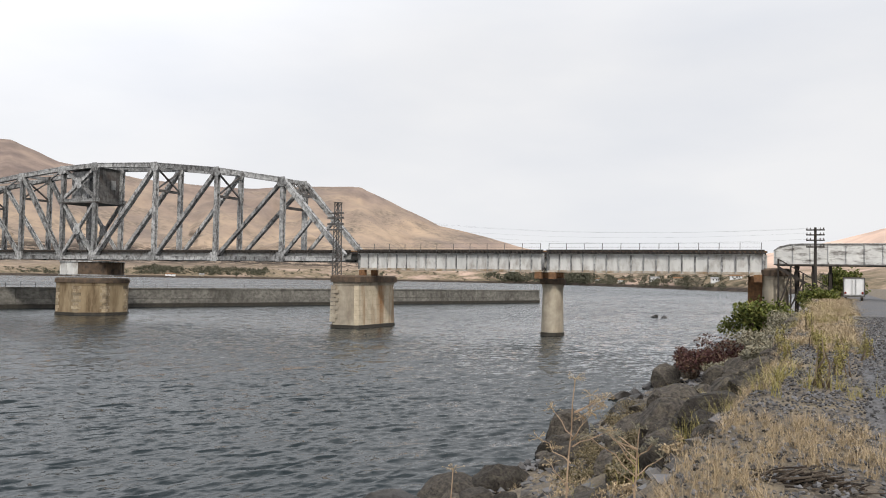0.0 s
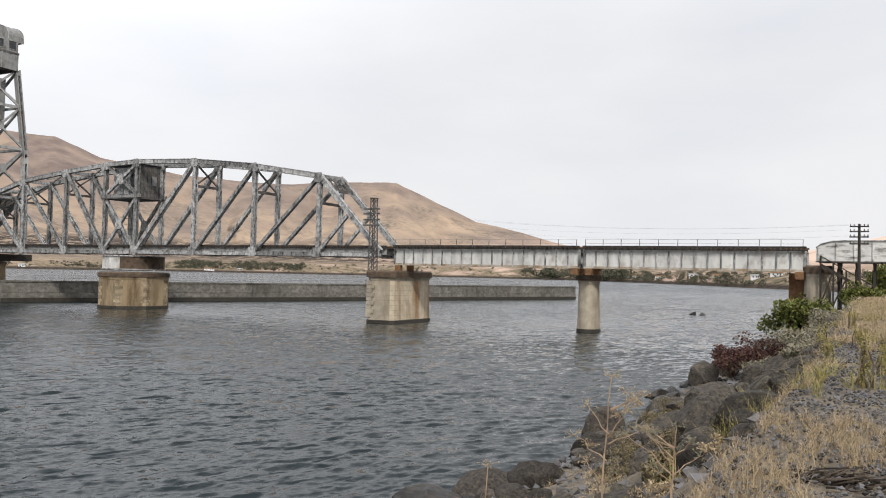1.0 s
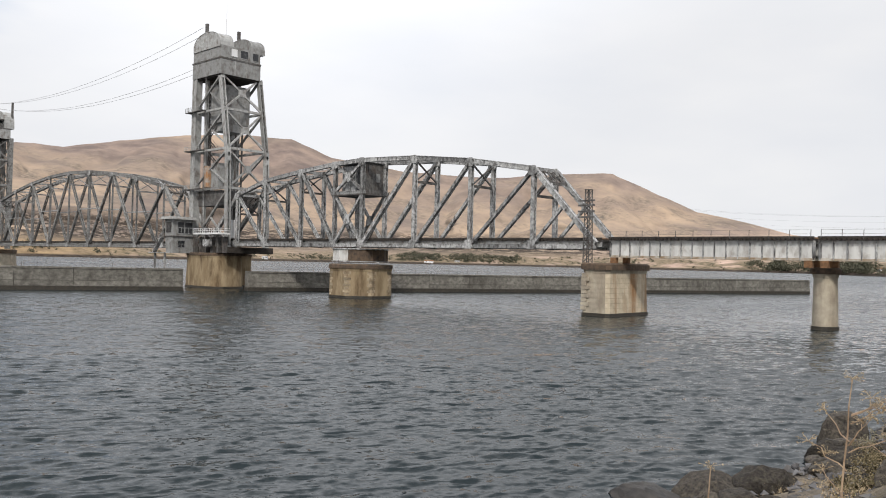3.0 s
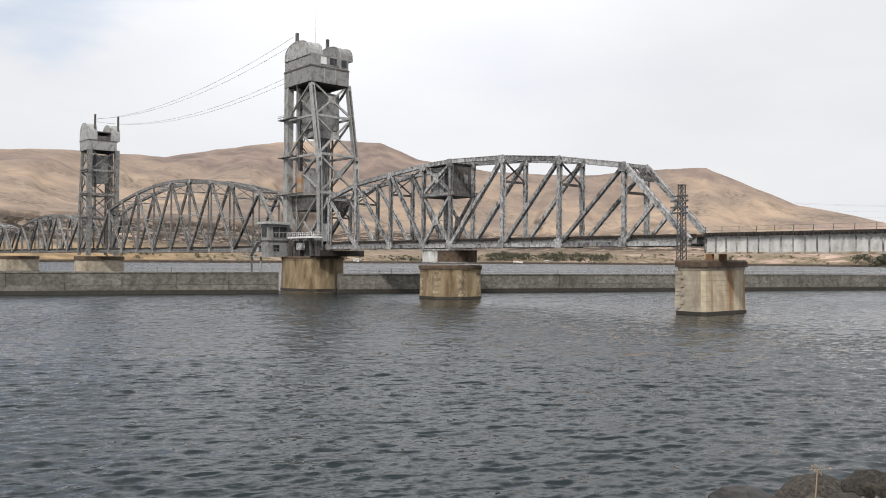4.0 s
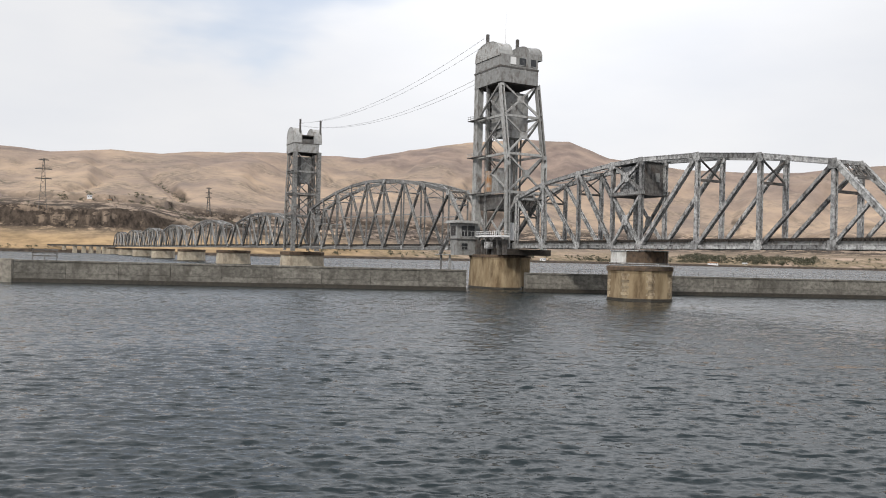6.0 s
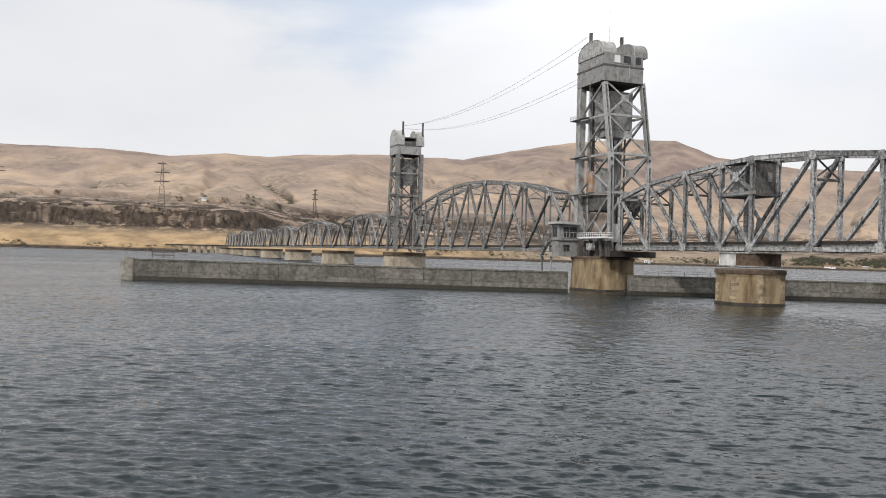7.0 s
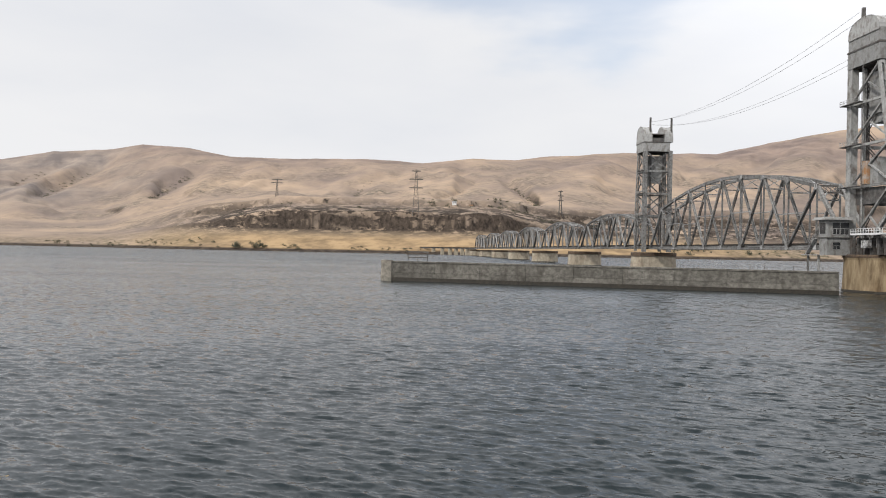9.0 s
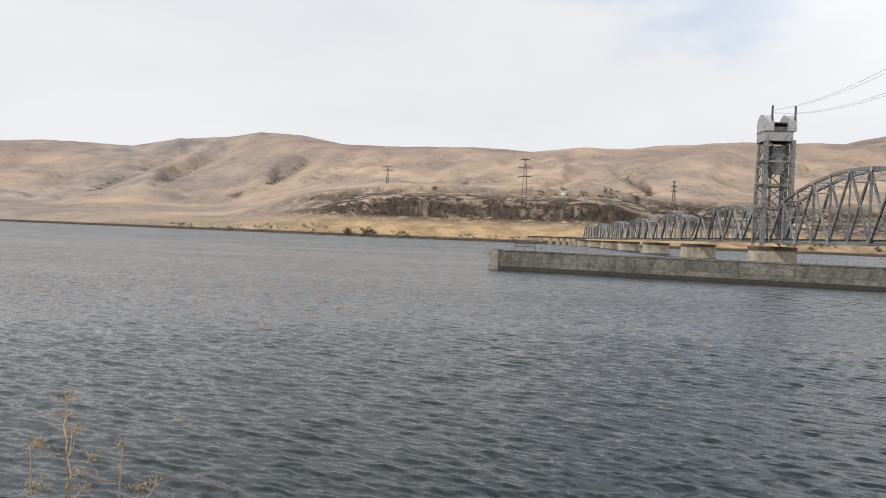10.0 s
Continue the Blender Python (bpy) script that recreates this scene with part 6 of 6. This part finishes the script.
DARK_TWIG = island_material("weathered_dark_twigs", [(0.02, 0.016, 0.013), (0.06, 0.046, 0.036), (0.14, 0.115, 0.09)])
brush_pile()


# ---- by the shore end of the bridge ----
def utility_pole():
    p = thing("utility_pole", "dark wooden utility pole with four cross-arms", "utility pole")
    x, y, z0 = -2.15, 100.0, 5.6
    bm = bmesh.new()
    bmesh.ops.create_cone(bm, cap_ends=True, segments=12, radius1=0.2, radius2=0.13, depth=9.0, matrix=Matrix.Translation((x, y, z0 + 4.4)))
    part("pole", bm, TIMBER, p)
    for z in (14.2, 13.65, 13.05, 12.3):
        bm = bmesh.new()
        box(bm, x - 0.95, x + 0.95, y - 0.26, y - 0.15, z - 0.07, z + 0.07)
        arm = part("cross_arm", bm, TIMBER, p)
        for o in (-0.85, -0.5, 0.5, 0.85):
            bm = bmesh.new()
            bmesh.ops.create_cone(bm, cap_ends=True, segments=8, radius1=0.06, radius2=0.04, depth=0.2, matrix=Matrix.Translation((x + o, y - 0.2, z + 0.17)))
            part("insulator", bm, STEEL_DARK, arm)
    for o, z, z2 in ((-0.85, 14.4, 18.3), (0.85, 14.4, 18.3), (-0.85, 13.85, 17.5), (0.85, 13.25, 16.6)):
        bm = bmesh.new()
        n = 16
        a, b = Vector((x + o, y - 0.2, z)), Vector((-71.6 + o, 108.9, z2))
        pts = [a + (b - a) * (k / n) - Vector((0, 0, 1.6 * 4 * (k / n) * (1 - k / n))) for k in range(n + 1)]
        for u, v in zip(pts, pts[1:]):
            bar(bm, u, v, 0.009, 0.009)
        part("wire", bm, STEEL_DARK, p)


utility_pole()


def timber_stair():
    st = thing("timber_stair", "black creosoted timber stair down from the bridge deck", "stair")
    a, b = Vector((-6.6, 110.6, 10.2)), Vector((-0.9, 110.6, 6.7))
    for y in (110.0, 111.0):
        for dz, nm in ((0.0, "stringer"), (1.05, "handrail")):
            bm = bmesh.new()
            o = Vector((0, y - 110.6, dz))
            bar(bm, a + o, b + o, 0.12, 0.34 if nm == "stringer" else 0.12)
            part(nm, bm, TIMBER, st)
    for k in range(16):
        p = a + (b - a) * (k + 0.5) / 16
        bm = bmesh.new()
        box(bm, p.x - 0.16, p.x + 0.16, 110.0, 111.0, p.z + 0.05, p.z + 0.1)
        part("tread", bm, TIMBER, st)
    for k in range(5):
        p = a + (b - a) * k / 4
        for y in (110.0, 111.0):
            bm = bmesh.new()
            bar(bm, (p.x, y, 5.0), (p.x, y, p.z + 1.1), 0.16, 0.16)
            part("post", bm, TIMBER, st)
    for k in range(3):
        p, q = a + (b - a) * k / 4, a + (b - a) * (k + 1) / 4
        bm = bmesh.new()
        bar(bm, (p.x, 110.0, 5.2), (q.x, 110.0, q.z), 0.1, 0.18)
        part("brace", bm, TIMBER, st)


timber_stair()


def trestle_bent(x):
    t = thing("trestle_bent", "black creosoted timber trestle bent under the deck", "trestle", "trestle bents")
    for y in (112.2, 113.6, 115.0, 116.4):
        bm = bmesh.new()
        bar(bm, (x, y, 4.6), (x, y + (114.3 - y) * 0.08, 10.3), 0.34, 0.34)
        part("timber_post", bm, TIMBER, t)
    bm = bmesh.new()
    box(bm, x - 0.2, x + 0.2, 111.6, 117.2, 10.1, 10.48)
    part("cap_beam", bm, TIMBER, t)
    for s in (-1, 1):
        bm = bmesh.new()
        bar(bm, (x + s * 0.22, 112.2 if s > 0 else 116.4, 5.6), (x + s * 0.22, 116.4 if s > 0 else 112.2, 9.6), 0.08, 0.24)
        part("brace", bm, TIMBER, t)


for x in (-4.6, -2.6, -0.7):
    trestle_bent(x)


def box_trailer():
    t = thing("box_truck", "white box truck parked on the gravel road, rear doors shut", "truck", at=(1.75, 103.0, 6.3))
    t.scale = (0.86, 0.86, 0.86)
    bm = bmesh.new()
    box(bm, -1.22, 1.22, 0, 6.0, 0.75, 3.05)
    bmesh.ops.bevel(bm, geom=bm.edges[:], offset=0.06, segments=2, affect="EDGES")
    part("body", bm, WHITE, t)
    for s in (-1, 1):
        bm = bmesh.new()
        box(bm, min(s * 0.03, s * 1.1), max(s * 0.03, s * 1.1), -0.05, -0.004, 0.85, 2.9)
        d = part("rear_door", bm, WHITE, t)
        bm = bmesh.new()
        bar(bm, (s * 0.22, -0.09, 0.9), (s * 0.22, -0.09, 2.85), 0.05, 0.05)
        part("lock_bar", bm, STEEL_DARK, d)
        bm = bmesh.new()
        box(bm, s * 1.0 - 0.12, s * 1.0 + 0.12, -0.1, -0.054, 0.95, 1.25)
        part("tail_lamp", bm, RED, t, "dark red tail lamp")
        bm = bmesh.new()
        bmesh.ops.create_cone(bm, cap_ends=True, segments=20, radius1=0.42, radius2=0.42, depth=0.3, matrix=pose(s * 0.95, 1.1, 0.42, 0, 90, 0))
        w = part("wheel", bm, TIMBER, t)
        bm = bmesh.new()
        bmesh.ops.create_cone(bm, cap_ends=True, segments=16, radius1=0.22, radius2=0.2, depth=0.34, matrix=pose(s * 0.95, 1.1, 0.42, 0, 90, 0))
        part("rim", bm, STEEL, w)
    bm = bmesh.new()
    for x0, x1, z0, z1 in ((-1.3, 1.3, 0.55, 0.76), (-1.3, -1.18, 0.764, 3.0), (1.18, 1.3, 0.764, 3.0), (-1.3, 1.3, 3.004, 3.14)):
        box(bm, x0, x1, -0.12, 0.1, z0, z1)
    part("rear_frame", bm, STEEL_DARK, t, "dark rear frame and bumper")


RED = material("dark_red_lens", (0.12, 0.01, 0.01), (0.2, 0.02, 0.015), 0.4, 3.0)
box_trailer()
shrub("roadside_tree", 1.2, 150.0, 6.2, 3.4, 2.6, 4.6, 2400, 0.25, GREEN, "dark olive tree beside the road", 16, category="tree")


# ---- across the river: pylons, woods and houses ----
def pylon(x, y, z, h, arms, label):
    p = thing("power_pylon", label, "pylon", "power pylons")
    w = h * 0.075
    for i in (-1, 1):
        for j in (-1, 1):
            bm = bmesh.new()
            bar(bm, (x + i * w, y + j * w, z - 6), (x + i * w * 0.15, y + j * w * 0.15, z + h), 0.75, 0.75)
            part("leg", bm, STEEL_DARK, p)
    bm = bmesh.new()
    n = 9
    for k in range(n):
        za, zb = h * k / n, h * (k + 1) / n
        wa, wb = w * (1 - 0.85 * k / n), w * (1 - 0.85 * (k + 1) / n)
        for i in (-1, 1):
            bar(bm, (x + i * wa, y - i * wa, z + za), (x + i * wb, y + i * wb, z + zb), 0.42, 0.42)
            bar(bm, (x + wa, y + i * wa, z + za), (x - wb, y + i * wb, z + zb), 0.42, 0.42)
    part("lattice", bm, STEEL_DARK, p)
    for f, l in arms:
        bm = bmesh.new()
        bar(bm, (x, y - l * h, z + f * h), (x, y + l * h, z + f * h), 1.2, 1.6)
        bar(bm, (x, y - l * h, z + f * h), (x, y, z + f * h + 3), 0.4, 0.4)
        bar(bm, (x, y + l * h, z + f * h), (x, y, z + f * h + 3), 0.4, 0.4)
        part("cross_arm", bm, STEEL_DARK, p)


def pylon_on_bench(az, foot, top, arms, label):
    """Find where the bench rises to the foot's slope of sight (height over the eye per metre) and stand the pylon there."""
    r = min((1150.0 + 4.0 * k for k in range(260)), key=lambda d: abs((far_z(az, d) - 8.0) / d - foot))
    z = far_z(az, r)
    pylon(-math.sin(radians(az)) * r, math.cos(radians(az)) * r, z, 8.0 + top * r - z, arms, label)


pylon_on_bench(98.3, 0.057, 0.081, ((0.97, 0.26), (0.8, 0.3)), "squat steel power pylon with a wide double arm")
pylon_on_bench(88.7, 0.044, 0.097, ((0.97, 0.1), (0.78, 0.16), (0.58, 0.16)), "tall steel lattice power pylon with three arms")
pylon_on_bench(78.6, 0.046, 0.074, ((0.97, 0.1), (0.78, 0.13), (0.58, 0.13)), "small slender steel lattice power pylon")


def woods(name, stands, label):
    """Far trees: uneven crowns of loose leaf clumps on short trunks. stands: (az0, az1, near, deep, count, height), measured inland from the shore."""
    V = bmesh.new()
    for az0, az1, near, deep, count, height in stands:
        for _ in range(count):
            a = rng.uniform(az0, az1)
            thick = float(value_noise(np.array(a * 1.3), np.array(0.5), 77))
            if rng.random() > 0.25 + thick:
                continue
            r = float(np.interp(a, SHORE_AZ, SHORE_R)) + rng.uniform(near, deep)
            z = far_z(a, r)
            a = radians(a)
            x, y = -math.sin(a) * r, math.cos(a) * r
            h = height * rng.uniform(0.35, 1.1) * (0.6 + 0.7 * thick)
            bar(V, (x, y, z - 4), (x, y, z + h * 0.4), 0.4, 0.4)
            for _k in range(3):
                c = (x + rng.uniform(-0.4, 0.4) * h, y + rng.uniform(-0.4, 0.4) * h, z - 1 + h * rng.uniform(0.12, 0.7))
                leaf_cloud(V, c, (h * 0.5, h * 0.5, h * 0.28), 28, h * 0.1)
    return tagged(part(name, V, FAR_LEAF), label, "trees", kind="stuff")


woods("far_woods", ((38, 46.5, 40, 150, 480, 12), (46.5, 54, 30, 110, 220, 8), (48.5, 52, 20, 60, 100, 11), (15.5, 22.5, 6, 110, 230, 26), (9, 17, 6, 130, 170, 11), (0, 10, 5, 150, 230, 8), (24, 40, 10, 160, 120, 9), (55, 72, 6, 90, 120, 9)), "dark green woods along the far shore")
woods("shore_willows", ((99, 101, 6, 25, 16, 14), (88, 99, 4, 30, 70, 5), (102, 113, 4, 80, 60, 7)), "low green willows along the far waterline")
def ravine_scrub():
    """Dark brush along the beds of the ravines."""
    V = bmesh.new()
    for az0, el0, az1, el1, wide, deep in RAVINES[:5]:
        for _ in range(70 if deep > 0.4 else 16):
            f = rng.random() ** 1.4 * 0.8
            a = az1 + (az0 - az1) * f + rng.gauss(0, 0.16)
            want = math.tan(radians(el1 + (el0 - el1) * f - deep * 0.7))
            r0 = float(np.interp(a, SHORE_AZ, SHORE_R))
            r = min((r0 * (1.3 + 0.02 * k) for k in range(60)), key=lambda d: abs((far_z(a, d) - 8.0) / d - want))
            h = rng.uniform(4, 9)
            leaf_cloud(V, (-math.sin(radians(a)) * r, math.cos(radians(a)) * r, far_z(a, r) + h * 0.2), (h, h, h * 0.4), 22, h * 0.16)
    return tagged(part("ravine_scrub", V, FAR_LEAF), "dark brush along the ravines of the far hills", "scrub", kind="stuff")


ravine_scrub()
woods("bench_scrub", ((80.5, 88.5, 330, 470, 60, 9), (70, 81, 230, 420, 60, 8), (89, 101, 260, 420, 50, 6)), "dark scrub along the top of the basalt bench")


def far_house(x, y, z, w, d, h, turn, k):
    p = thing("house", "small pale gable-roofed house on the far shore", "house", "far houses", at=(x, y, z))
    p.rotation_euler = (0, 0, radians(turn))
    bm = bmesh.new()
    box(bm, -w / 2, w / 2, -d / 2, d / 2, -3, h)
    part("wall", bm, WHITE if k % 3 else CONCRETE, p)
    bm = bmesh.new()
    v = [bm.verts.new(c) for c in ((-w / 2 - 0.5, -d / 2 - 0.5, h), (w / 2 + 0.5, -d / 2 - 0.5, h), (w / 2 + 0.5, d / 2 + 0.5, h), (-w / 2 - 0.5, d / 2 + 0.5, h), (-w / 2 - 0.5, 0, h * 1.7), (w / 2 + 0.5, 0, h * 1.7))]
    for q in ((0, 1, 5, 4), (2, 3, 4, 5), (3, 0, 4), (1, 2, 5), (3, 2, 1, 0)):
        bm.faces.new([v[i] for i in q])
    part("roof", bm, STEEL if k % 2 else RUSTY, p)
    for o in (-0.28, 0.1, 0.32):
        bm = bmesh.new()
        box(bm, w * o, w * o + 1.4, -d / 2 - 0.1, -d / 2 - 0.004, 1.2, 2.8)
        part("window", bm, GLASS, p)


for k, (az, inland, w) in enumerate(((50.3, 14, 34), (47.9, 10, 22), (44.2, 14, 36), (42.2, 18, 18), (13.4, 60, 18), (11.2, 80, 22), (9.6, 70, 26), (7.3, 60, 16), (6.0, 90, 20), (4.6, 60, 24), (15.0, 70, 16), (86.0, 380, 14), (84.8, 400, 12), (55.5, 20, 18))):
    r = float(np.interp(az, SHORE_AZ, SHORE_R)) + inland
    far_house(-math.sin(radians(az)) * r, math.cos(radians(az)) * r, far_z(az, r) + 0.5, w * 0.62, 8, 3.2, az + (k * 31) % 40 - 20, k)


def approach_viaduct():
    """Low girder viaduct that carries the track on from the last truss to the far shore."""
    v = thing("approach_viaduct", "long low dark girder viaduct at the far end of the bridge", "bridge span", SPANS)
    pts = [Vector((-1157, MID, 0)), Vector((-1225, 104, 0)), Vector((-1290, 80, 0)), Vector((-1352, 40, 0))]
    for a, b in zip(pts, pts[1:]):
        for z, w, h, m in ((10.6, 3.6, 1.9, STEEL_DARK), (11.8, 5.2, 0.45, TIMBER)):
            bm = bmesh.new()
            bar(bm, a + Vector((0, 0, z)), b + Vector((0, 0, z)), w, h)
            part("girder" if m is STEEL_DARK else "deck", bm, m, v)
        for k in range(3):
            q = a + (b - a) * (k + 0.5) / 3
            bm = bmesh.new()
            prism(bm, ring_rect(q.x, q.y, 1.8, 3.2, 0.5), ring_rect(q.x, q.y, 1.5, 2.8, 0.5), -2, 9.6)
            part("pier", bm, CONCRETE, v)


approach_viaduct()
